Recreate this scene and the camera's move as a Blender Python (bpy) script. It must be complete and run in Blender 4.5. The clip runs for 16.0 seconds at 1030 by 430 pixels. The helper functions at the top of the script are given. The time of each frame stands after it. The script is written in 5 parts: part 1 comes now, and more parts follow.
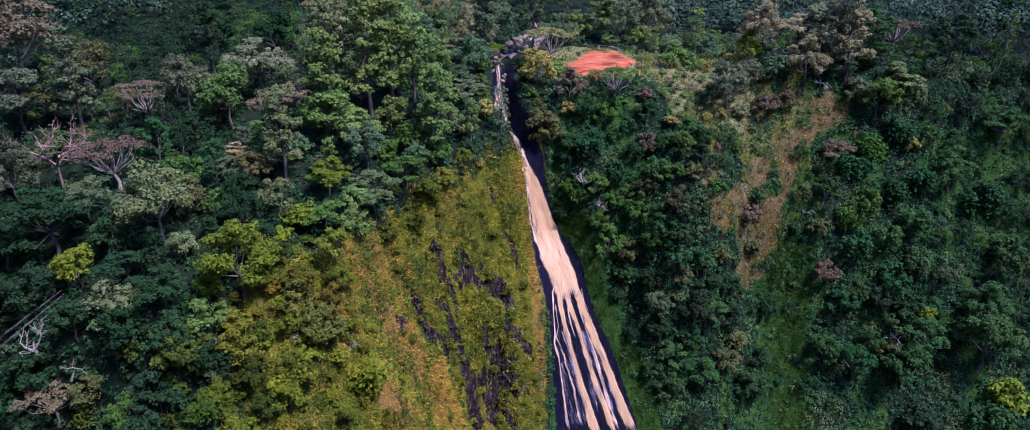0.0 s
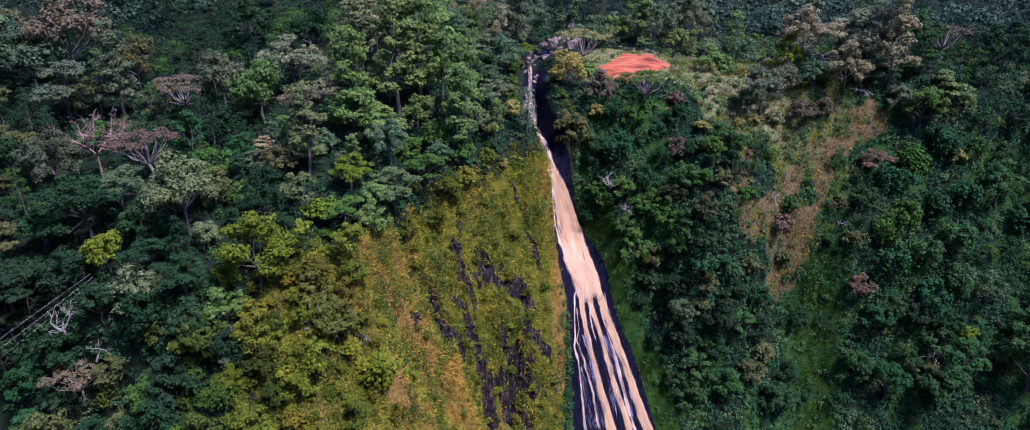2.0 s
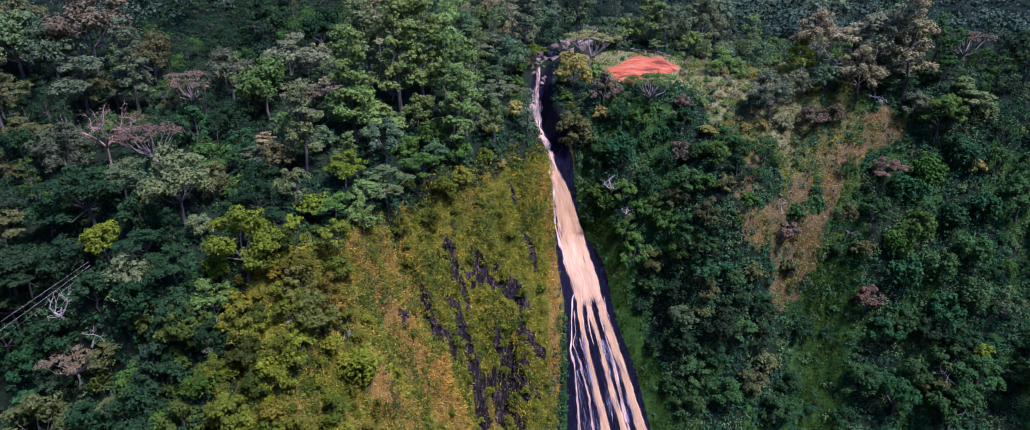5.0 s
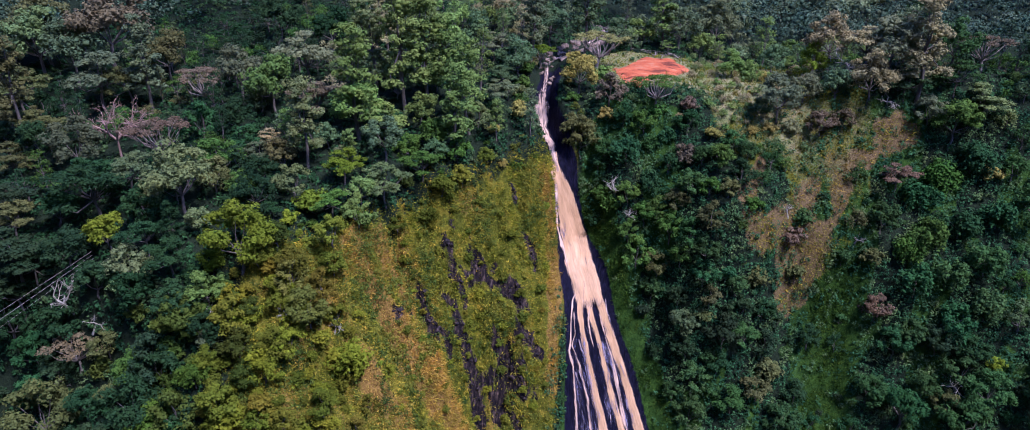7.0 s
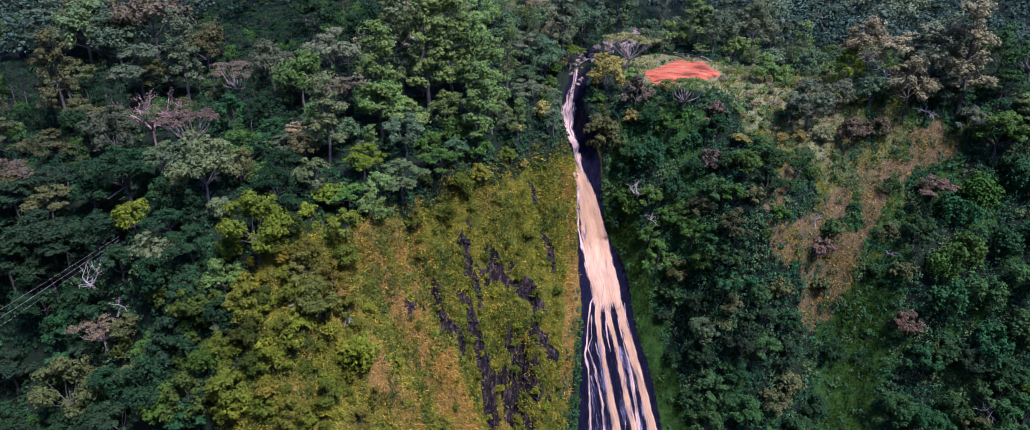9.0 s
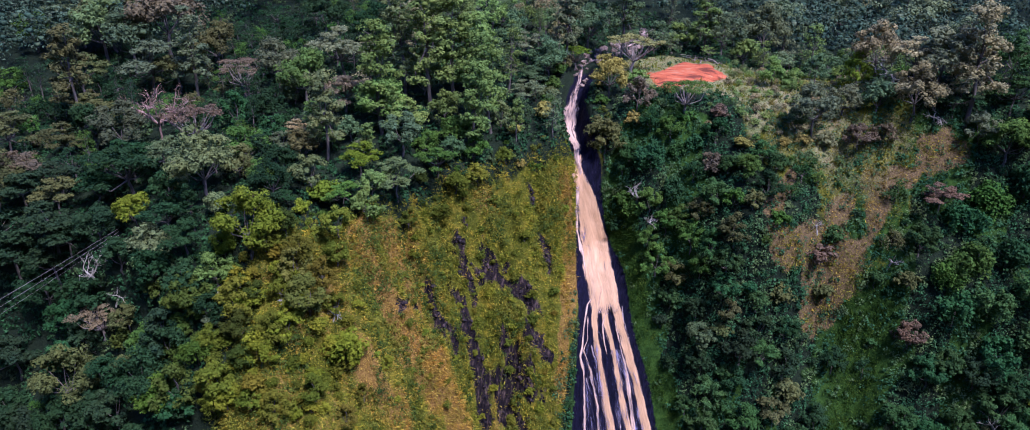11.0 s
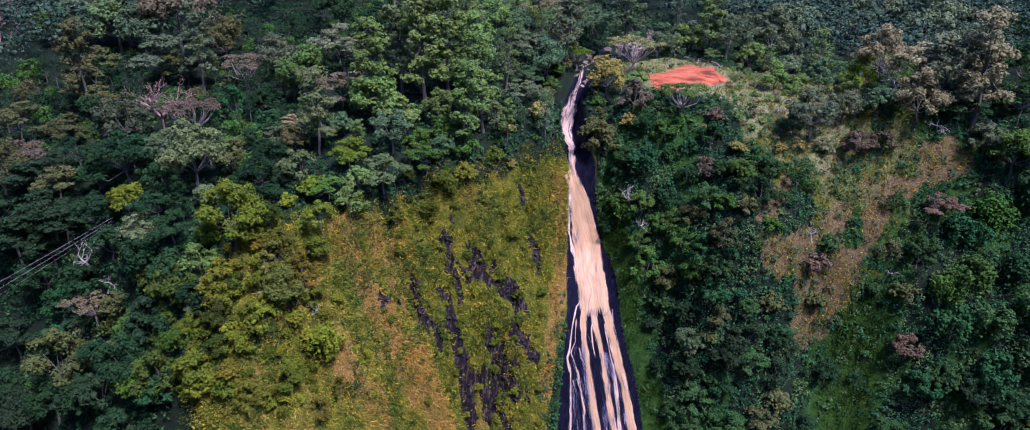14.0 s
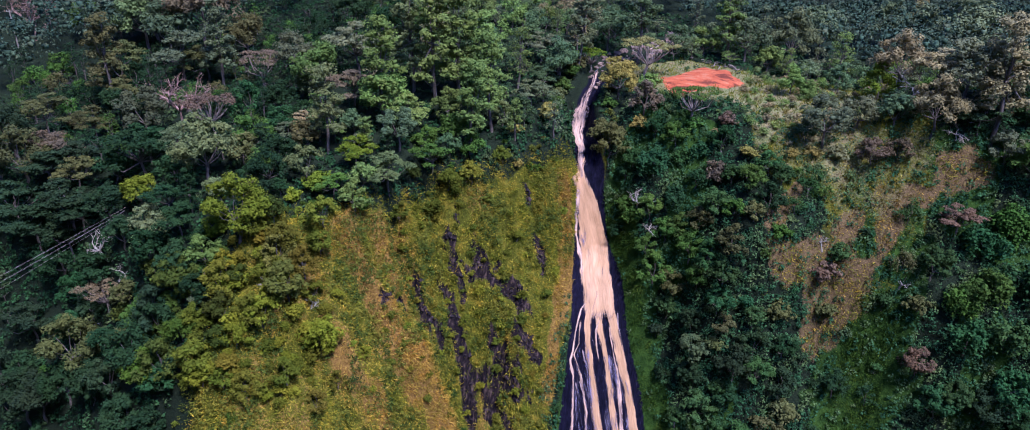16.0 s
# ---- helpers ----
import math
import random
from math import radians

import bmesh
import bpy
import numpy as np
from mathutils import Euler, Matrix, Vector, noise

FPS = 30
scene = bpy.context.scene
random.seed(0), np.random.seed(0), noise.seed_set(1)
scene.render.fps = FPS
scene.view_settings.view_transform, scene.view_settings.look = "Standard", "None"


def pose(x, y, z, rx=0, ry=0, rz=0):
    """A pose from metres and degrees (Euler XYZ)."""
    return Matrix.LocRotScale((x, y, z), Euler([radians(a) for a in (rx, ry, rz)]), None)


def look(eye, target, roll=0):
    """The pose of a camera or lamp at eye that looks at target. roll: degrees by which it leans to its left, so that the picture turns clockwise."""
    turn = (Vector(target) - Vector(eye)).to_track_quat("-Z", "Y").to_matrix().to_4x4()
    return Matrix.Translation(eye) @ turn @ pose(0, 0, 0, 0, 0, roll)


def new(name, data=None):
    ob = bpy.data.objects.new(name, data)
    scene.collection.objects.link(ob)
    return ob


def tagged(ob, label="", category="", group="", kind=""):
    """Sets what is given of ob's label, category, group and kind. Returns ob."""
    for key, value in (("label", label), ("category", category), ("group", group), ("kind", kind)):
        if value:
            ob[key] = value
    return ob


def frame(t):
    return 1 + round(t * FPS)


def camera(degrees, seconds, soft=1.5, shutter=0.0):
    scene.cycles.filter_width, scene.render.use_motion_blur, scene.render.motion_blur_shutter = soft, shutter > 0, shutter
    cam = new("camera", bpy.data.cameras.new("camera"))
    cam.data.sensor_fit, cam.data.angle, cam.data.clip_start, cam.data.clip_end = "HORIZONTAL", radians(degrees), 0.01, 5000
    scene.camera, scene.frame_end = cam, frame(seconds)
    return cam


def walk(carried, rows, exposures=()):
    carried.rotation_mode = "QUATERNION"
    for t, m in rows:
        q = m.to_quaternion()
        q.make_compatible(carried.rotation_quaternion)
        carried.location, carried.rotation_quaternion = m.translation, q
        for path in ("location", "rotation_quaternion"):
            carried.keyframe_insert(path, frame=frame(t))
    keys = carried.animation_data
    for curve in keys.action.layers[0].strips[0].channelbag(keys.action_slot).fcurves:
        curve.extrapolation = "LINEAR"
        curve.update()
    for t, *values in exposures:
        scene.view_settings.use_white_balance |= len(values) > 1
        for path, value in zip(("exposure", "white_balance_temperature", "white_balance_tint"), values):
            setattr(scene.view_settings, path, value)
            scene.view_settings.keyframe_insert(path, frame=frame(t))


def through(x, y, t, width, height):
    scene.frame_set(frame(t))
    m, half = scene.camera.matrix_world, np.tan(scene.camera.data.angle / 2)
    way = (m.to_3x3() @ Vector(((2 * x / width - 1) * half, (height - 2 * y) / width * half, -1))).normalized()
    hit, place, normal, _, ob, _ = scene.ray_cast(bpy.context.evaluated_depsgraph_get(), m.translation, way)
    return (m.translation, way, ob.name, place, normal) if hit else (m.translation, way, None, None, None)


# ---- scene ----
cam = camera(70.6, 16.0, soft=0.95)
METRES, EYE, TILT, LEAN, TURN = 42.0, 120.0, -24.0, 0.0, 0.0
ROWS = [
    (0.0, 0.0, 0.0, 0.0, 0.0, 0.0, -0.0),
    (0.5, 0.0305, 0.0016, -0.0005, 1.09, 0.03, -0.48),
    (1.0, 0.0609, 0.0034, -0.0016, 2.12, 0.06, -0.96),
    (1.5, 0.0915, 0.0055, -0.0016, 3.16, 0.06, -1.44),
    (2.0, 0.122, 0.0081, -0.0006, 4.12, 0.05, -1.88),
    (2.5, 0.152, 0.0107, -0.0006, 4.78, 0.06, -2.17),
    (3.0, 0.183, 0.0134, 0.0009, 5.42, 0.05, -2.45),
    (3.5, 0.2139, 0.0162, 0.0023, 6.06, 0.03, -2.74),
    (4.0, 0.2442, 0.0197, 0.0037, 6.7, 0.01, -3.03),
    (6.5, 0.4005, 0.041, 0.0124, 8.95, -0.1, -4.01),
    (7.0, 0.4315, 0.0466, 0.0144, 9.95, -0.18, -4.51),
    (7.5, 0.4615, 0.0527, 0.0168, 10.98, -0.26, -5.03),
    (8.0, 0.4918, 0.0593, 0.0191, 12.0, -0.35, -5.53),
    (8.5, 0.5223, 0.0664, 0.0225, 12.97, -0.46, -6.02),
    (9.0, 0.5526, 0.0741, 0.0256, 13.89, -0.54, -6.47),
    (11.5, 0.706, 0.1164, 0.0469, 16.5, -0.88, -7.74),
    (12.0, 0.7362, 0.1252, 0.0513, 16.81, -0.93, -7.9),
    (12.5, 0.7662, 0.1344, 0.0556, 17.13, -0.97, -8.07),
    (13.0, 0.7954, 0.1438, 0.0601, 17.6, -1.04, -8.32),
    (13.5, 0.8243, 0.1538, 0.0643, 18.29, -1.13, -8.68),
    (14.0, 0.8537, 0.1642, 0.0694, 19.03, -1.25, -9.04),
    (14.5, 0.8818, 0.1749, 0.0741, 19.78, -1.37, -9.39),
    (15.0, 0.91, 0.1859, 0.0791, 20.53, -1.49, -9.74),
    (15.5, 0.9384, 0.1974, 0.0843, 21.25, -1.61, -10.09),
    (16.0, 0.9665, 0.2089, 0.0901, 21.93, -1.73, -10.43),
]
walk(cam, [(t, pose(0, 0, EYE, TILT, LEAN, TURN) @ pose(METRES * x, METRES * y, METRES * z, 90 + pitch, roll, yaw)) for t, x, y, z, yaw, pitch, roll in ROWS],
     exposures=[(0.0, 0.38, 4470, 45), (16.0, 0.38, 4470, 45)])

# ---- sky, sun, exposure ----
SUN_UP, SUN_TURN = 60.0, 120.0
world = bpy.data.worlds.new("world")
scene.world = world
world.use_nodes = True
_nt = world.node_tree
_sky = _nt.nodes.new("ShaderNodeTexSky")
_sky.sky_type = "NISHITA"
_sky.sun_disc = False
_sky.sun_elevation, _sky.sun_rotation = radians(SUN_UP), radians(SUN_TURN)
_sky.ozone_density = 6.0
_nt.links.new(_sky.outputs[0], _nt.nodes["Background"].inputs[0])
_nt.nodes["Background"].inputs[1].default_value = 0.15
_lamp = bpy.data.lights.new("sun", "SUN")
_lamp.energy, _lamp.angle, _lamp.color = 5.3, radians(12), (1.0, 0.865, 0.57)
sun = new("sun", _lamp)
_a, _e = radians(SUN_TURN), radians(SUN_UP)
sun.matrix_world = look((0, 0, 300), Vector((0, 0, 300)) - Vector((math.sin(_a) * math.cos(_e), math.cos(_a) * math.cos(_e), math.sin(_e))))

# ---- materials ----
class Nodes:
    def __init__(self, name):
        self.mat = bpy.data.materials.new(name)
        self.mat.use_nodes = True
        self.tree = self.mat.node_tree
        self.bsdf = self.tree.nodes["Principled BSDF"]
        self.out = self.tree.nodes["Material Output"]

    def node(self, kind, **sets):
        n = self.tree.nodes.new(kind)
        for key, value in sets.items():
            n.inputs[key].default_value = value
        return n

    def link(self, a, b):
        self.tree.links.new(a, b)

    def coords(self, scale=(1, 1, 1)):
        geo = self.node("ShaderNodeNewGeometry")
        mapping = self.node("ShaderNodeMapping", Scale=scale)
        self.link(geo.outputs["Position"], mapping.inputs["Vector"])
        return mapping.outputs[0]

    def noise(self, scale, detail=4, rough=0.55, at=None):
        n = self.node("ShaderNodeTexNoise", Scale=scale, Detail=detail, Roughness=rough)
        self.link(at if at else self.coords(), n.inputs["Vector"])
        return n.outputs["Fac"]

    def ramp(self, fac, stops):
        n = self.node("ShaderNodeValToRGB")
        el = n.color_ramp.elements
        while len(el) < len(stops):
            el.new(0.5)
        for e, (p, c) in zip(el, stops):
            e.position, e.color = p, (*c, 1)
        self.link(fac, n.inputs[0])
        return n.outputs[0]

    def mix(self, fac, a, b, blend="MIX"):
        n = self.node("ShaderNodeMix")
        n.data_type, n.blend_type = "RGBA", blend
        for value, socket in ((fac, n.inputs[0]), (a, n.inputs[6]), (b, n.inputs[7])):
            if hasattr(value, "is_output"):
                self.link(value, socket)
            else:
                socket.default_value = value if isinstance(value, (int, float)) else (*value, 1)
        return n.outputs[2]

    def attr(self, name):
        n = self.node("ShaderNodeAttribute")
        n.attribute_name = name
        return n.outputs["Fac"]

    def maths(self, op, a, b=0.0):
        n = self.node("ShaderNodeMath")
        n.operation = op
        for value, socket in ((a, n.inputs[0]), (b, n.inputs[1])):
            if hasattr(value, "is_output"):
                self.link(value, socket)
            else:
                socket.default_value = value
        return n.outputs[0]

    def bump(self, fac, depth, strength=1.0):
        n = self.node("ShaderNodeBump", Strength=strength, Distance=depth)
        self.link(fac, n.inputs["Height"])
        self.link(n.outputs[0], self.bsdf.inputs["Normal"])

    def finish(self, colour, rough=0.85, spec=0.25):
        if hasattr(colour, "is_output"):
            self.link(colour, self.bsdf.inputs["Base Color"])
        else:
            self.bsdf.inputs["Base Color"].default_value = (*colour, 1)
        if hasattr(rough, "is_output"):
            self.link(rough, self.bsdf.inputs["Roughness"])
        else:
            self.bsdf.inputs["Roughness"].default_value = rough
        self.bsdf.inputs["Specular IOR Level"].default_value = spec
        return self.mat


def leaf_material(name, tint=None, through=0.12, spread=0.2):
    """Foliage: the tree's own colour, or one stored in the mesh, varied from leaf to leaf and by patches."""
    m = Nodes(name)
    if tint:
        stain = m.node("ShaderNodeAttribute")
        stain.attribute_name = tint
        base = stain.outputs["Color"]
    else:
        info = m.node("ShaderNodeObjectInfo")
        base = info.outputs["Color"]
    geo = m.node("ShaderNodeNewGeometry")
    leafy = m.ramp(geo.outputs["Random Per Island"], [(0.0, (1 - spread, 1 - spread, 1 - spread)), (1.0, (1 + spread,) * 3)])
    colour = m.mix(1.0, base, leafy, "MULTIPLY")
    warm = m.ramp(m.noise(0.45, 3), [(0.35, (0.90, 0.97, 1.06)), (0.65, (1.16, 1.03, 0.82))])
    colour = m.mix(0.6, colour, warm, "MULTIPLY")
    m.finish(colour, 0.7, 0.04)
    thin = m.node("ShaderNodeBsdfTranslucent")
    m.link(colour, thin.inputs["Color"])
    join = m.node("ShaderNodeMixShader", Fac=through)
    m.link(m.bsdf.outputs[0], join.inputs[1])
    m.link(thin.outputs[0], join.inputs[2])
    m.link(join.outputs[0], m.out.inputs["Surface"])
    return m.mat


def bark_material(name, light, dark):
    m = Nodes(name)
    fac = m.noise(3.0, 6, 0.65, m.coords((1, 1, 0.3)))
    m.bump(fac, 0.03)
    return m.finish(m.ramp(fac, [(0.3, dark), (0.7, light)]), 0.9, 0.15)


def ground_material():
    m = Nodes("ground_cover")
    big, mid, fine = m.noise(0.11, 4), m.noise(0.6, 5, 0.6), m.noise(3.5, 5, 0.65)
    grass = m.ramp(mid, [(0.25, (0.030, 0.040, 0.004)), (0.5, (0.105, 0.108, 0.007)), (0.78, (0.25, 0.195, 0.011))])
    dry = m.ramp(fine, [(0.25, (0.085, 0.045, 0.012)), (0.5, (0.22, 0.13, 0.025)), (0.75, (0.40, 0.24, 0.055))])
    brown = m.ramp(fine, [(0.25, (0.075, 0.052, 0.022)), (0.75, (0.235, 0.16, 0.065))])
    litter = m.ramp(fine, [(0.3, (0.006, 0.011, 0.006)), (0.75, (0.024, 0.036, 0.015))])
    streak = m.noise(1.1, 5, 0.62, m.coords((2.2, 0.7, 0.5)))
    rock = m.ramp(streak, [(0.36, (0.005, 0.004, 0.006)), (0.55, (0.024, 0.017, 0.016)), (0.74, (0.18, 0.12, 0.09))])
    # also painted over the gorge, where its near-black stands for shade
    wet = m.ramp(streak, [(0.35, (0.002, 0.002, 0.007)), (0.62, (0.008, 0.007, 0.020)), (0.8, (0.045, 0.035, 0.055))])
    tracks = m.noise(0.55, 5, 0.6, m.coords((0.5, 1.6, 1)))
    soil = m.ramp(tracks, [(0.41, (0.17, 0.05, 0.025)), (0.47, (0.41, 0.10, 0.036)), (0.57, (0.49, 0.13, 0.046)), (0.66, (0.46, 0.20, 0.095))])
    pale = m.ramp(mid, [(0.3, (0.25, 0.195, 0.09)), (0.7, (0.16, 0.20, 0.06))])

    def edged(name, soft=0.5):
        jag = m.maths("ADD", m.attr(name), m.maths("MULTIPLY", m.maths("SUBTRACT", fine, 0.5), soft))
        return m.maths("MULTIPLY", m.maths("GREATER_THAN", m.attr(name), 0.01), m.ramp(jag, [(0.4, (0, 0, 0)), (0.6, (1, 1, 1))]))

    deep = m.ramp(mid, [(0.3, (0.013, 0.034, 0.005)), (0.7, (0.046, 0.095, 0.010))])
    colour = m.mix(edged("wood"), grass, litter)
    colour = m.mix(edged("lush", 0.8), colour, deep)
    colour = m.mix(edged("dry", 1.2), colour, dry)
    colour = m.mix(edged("brown", 1.0), colour, brown)
    colour = m.mix(edged("pale", 0.8), colour, pale)
    colour = m.mix(edged("rock", 0.9), colour, rock)
    colour = m.mix(edged("soil", 0.4), colour, soil)
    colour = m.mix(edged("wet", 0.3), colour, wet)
    lump = m.mix(edged("wet", 0.3), m.mix(0.5, fine, mid), streak)
    m.bump(lump, 0.35)
    rough = m.maths("SUBTRACT", 0.95, m.maths("MULTIPLY", edged("wet", 0.3), 0.15))
    return m.finish(colour, rough, 0.1)


def water_material(name, white, thin, cover):
    """Falling water: streaks along its flow, torn open towards the edges of each strand."""
    m = Nodes(name)
    flow = m.node("ShaderNodeAttribute")
    flow.attribute_name = "flow"
    way = flow.outputs["Vector"]
    edge = m.attr("edge")

    def streak(scale, detail, stretch):
        mapping = m.node("ShaderNodeMapping", Scale=(1.0, stretch, 1.0))
        m.link(way, mapping.inputs["Vector"])
        return m.noise(scale, detail, 0.65, mapping.outputs[0])

    broad, fine = streak(0.9, 4, 0.16), streak(4.5, 5, 0.07)
    body = m.maths("ADD", m.maths("MULTIPLY", m.maths("SUBTRACT", broad, 0.5), 1.5), m.maths("MULTIPLY", m.maths("SUBTRACT", fine, 0.5), 1.3))
    body = m.maths("ADD", m.maths("ADD", body, cover), m.maths("MULTIPLY", edge, 1.1))
    mask = m.ramp(body, [(0.30, (0, 0, 0)), (0.72, (1, 1, 1))])
    tone = m.ramp(m.mix(0.5, broad, fine), [(0.34, tuple(c * 0.66 for c in white)), (0.5, white), (0.64, tuple(min(1, c * 1.2 + 0.03) for c in white))])
    m.finish(m.mix(mask, thin, tone), 0.55, 0.25)
    m.bump(fine, 0.08)
    clear = m.node("ShaderNodeBsdfTransparent")
    blend = m.node("ShaderNodeMixShader")
    m.link(mask, blend.inputs[0])
    m.link(clear.outputs[0], blend.inputs[1])
    m.link(m.bsdf.outputs[0], blend.inputs[2])
    m.link(blend.outputs[0], m.out.inputs["Surface"])
    return m.mat


LEAF = leaf_material("leaves")
WOODLAND = leaf_material("woodland_leaves", "tint")
BARK = bark_material("bark", (0.20, 0.17, 0.14), (0.06, 0.05, 0.04))
PALE_BARK = bark_material("pale_bark", (0.40, 0.33, 0.27), (0.18, 0.14, 0.11))
DEAD_WOOD = bark_material("dead_wood", (0.44, 0.40, 0.32), (0.20, 0.175, 0.13))
RUST_BARK = bark_material("rust_bark", (0.50, 0.33, 0.26), (0.26, 0.15, 0.11))
GROUND = ground_material()
FALL = water_material("muddy_white_water", (0.51, 0.302, 0.138), (0.50, 0.35, 0.27), 0.42)
FOAM = water_material("foaming_water", (0.60, 0.40, 0.27), (0.40, 0.30, 0.27), 0.12)
WISP = water_material("thin_water", (0.50, 0.38, 0.34), (0.26, 0.22, 0.28), 0.02)
FILM = water_material("water_film", (0.22, 0.185, 0.26), (0.12, 0.105, 0.16), -0.22)

# ---- the lie of the land ----
def lattice(i, j, seed):
    n = (i.astype(np.int64) * 374761393 + j.astype(np.int64) * 668265263 + seed * 974711) & 0xFFFFFFFF
    n = ((n ^ (n >> 13)) * 1274126177) & 0xFFFFFFFF
    return ((n ^ (n >> 16)) & 0xFFFF) / 65535.0


def value_noise(x, y, seed=0):
    x, y = np.asarray(x, float), np.asarray(y, float)
    i, j = np.floor(x), np.floor(y)
    fx, fy = x - i, y - j
    fx, fy = fx * fx * (3 - 2 * fx), fy * fy * (3 - 2 * fy)
    a, b = lattice(i, j, seed), lattice(i + 1, j, seed)
    c, d = lattice(i, j + 1, seed), lattice(i + 1, j + 1, seed)
    return (a * (1 - fx) + b * fx) * (1 - fy) + (c * (1 - fx) + d * fx) * fy - 0.5


def fbm(x, y, seed=0, octaves=4):
    total, gain = 0.0, 1.0
    for k in range(octaves):
        total = total + gain * value_noise(x * 2 ** k + 17.3 * k, y * 2 ** k - 9.1 * k, seed + k)
        gain *= 0.5
    return total


def step(a, b, v):
    s = np.clip((np.asarray(v, float) - a) / (b - a), 0, 1)
    return s * s * (3 - 2 * s)


# stations across the valley, and how far in the cliff stands there at heights of 35, 50, 60 and 70 m
STATION = (-110, -70, -50, -36, -26, -20, -17, -14, -9.5, -7, -4, 1, 2.8, 5, 7.5, 10, 12.5, 15, 18.5, 22, 30, 37, 45, 55, 64, 90, 120)
IN_35 = (60.8, 62.8, 61.3, 59.2, 57.4, 58.3, 62.4, 72.5, 91.9, 98.5, 100.9, 102.7, 103.3, 104.9, 107.6, 109.5, 111, 112, 112.8, 113.4, 114.2, 114.9, 116.6, 121.9, 121.6, 120, 119.4)
IN_50 = (71.3, 73.5, 66.2, 63.7, 62, 61.9, 64.8, 76.9, 98.3, 103.4, 104, 105.9, 108.1, 111.5, 112.7, 116.9, 119.8, 121.2, 122.6, 122.2, 116.9, 118.9, 125.1, 127.9, 127.1, 128, 127.4)
IN_60 = (76.6, 77.7, 75.2, 68.1, 66.5, 77, 88.3, 99.2, 104.6, 105.7, 107.5, 115.7, 121.4, 127.2, 127.7, 127, 123.6, 122.2, 123.6, 123.2, 120, 121.8, 126.9, 128.9, 128.1, 133.9, 132.6)
IN_70 = (78.5, 78.7, 76.2, 78.2, 79.7, 93.9, 103.2, 103.7, 107.6, 111.7, 113.4, 122.6, 126.4, 128.3, 129, 128.3, 126.9, 126.4, 127.5, 127.3, 122.9, 123.3, 128.8, 133.6, 136.9, 139.7, 139.9)
# the rim of the cliff, and the land behind it at 150 and 185 m
RIM_IN = (95, 90, 85, 85, 90, 99, 106.2, 107.5, 112.6, 115.8, 119.5, 126, 129.4, 133, 134.5, 136, 136.5, 137, 137, 137, 137, 138.4, 140, 141.6, 143, 147, 150)
RIM_UP = (74, 73, 75, 75.5, 76, 77, 78, 78.5, 79.1, 79.5, 80, 80.5, 81.2, 82, 83, 86.3, 87, 87, 87, 86.6, 85, 84.8, 85.5, 87.5, 87.5, 86, 86)
UP_150 = (92, 91, 92, 92, 92, 91, 90, 90, 88.9, 88.5, 88, 88, 88, 88, 88.6, 88.6, 88.6, 88.6, 88.6, 88.6, 86, 86, 87, 91, 91, 88, 84)
UP_185 = (100, 100, 100, 100, 99, 98, 97, 96, 94.8, 94, 93, 92, 91.8, 91.5, 91.2, 91, 91, 91, 90.5, 90, 87, 84.7, 82, 81.5, 81, 82, 84)
# the stream: way in, place across, height of its bed
BED_IN = (123, 126, 127.3, 131.5, 134.5, 136.5, 139.5, 142, 145, 147, 150.3, 155, 163.5, 175, 200)
BED_X = (3.9, 2.5, 1.6, 0.1, -1.6, -2.6, -3.0, -3.3, -3.3, -3.2, -3.8, -1.5, 3.4, 7.0, 12.0)
BED_UP = (66.0, 71.8, 74.7, 76.6, 77.3, 78.2, 80.9, 82.5, 84.2, 84.9, 87.3, 88.2, 89.5, 90.5, 93.0)

_CX, _CY = np.arange(-130.0, 150.1, 1.0), np.arange(20.0, 230.1, 1.0)


def _raw():
    col = []
    for x in _CX:
        at = [float(np.interp(x, STATION, t)) for t in (IN_35, IN_50, IN_60, IN_70, RIM_IN, RIM_UP, UP_150, UP_185)]
        ins = [at[0] - 30, at[0] - 15, at[0], at[1], at[2], at[3], at[4], max(150.0, at[4] + 4), 185.0, 235.0]
        ups = [6.0, 12.0, 35.0, 50.0, 60.0, 70.0, at[5], at[6], at[7], at[7] + 9]
        col.append(np.interp(_CY, ins, ups))
    z = np.array(col)
    kernel = np.exp(-0.5 * (np.arange(-4, 5) / 1.1) ** 2)
    kernel /= kernel.sum()
    for axis in (0, 1):
        z = np.apply_along_axis(lambda r: np.convolve(np.pad(r, 4, mode="edge"), kernel, mode="valid"), axis, z)
    return z


_Z = _raw()


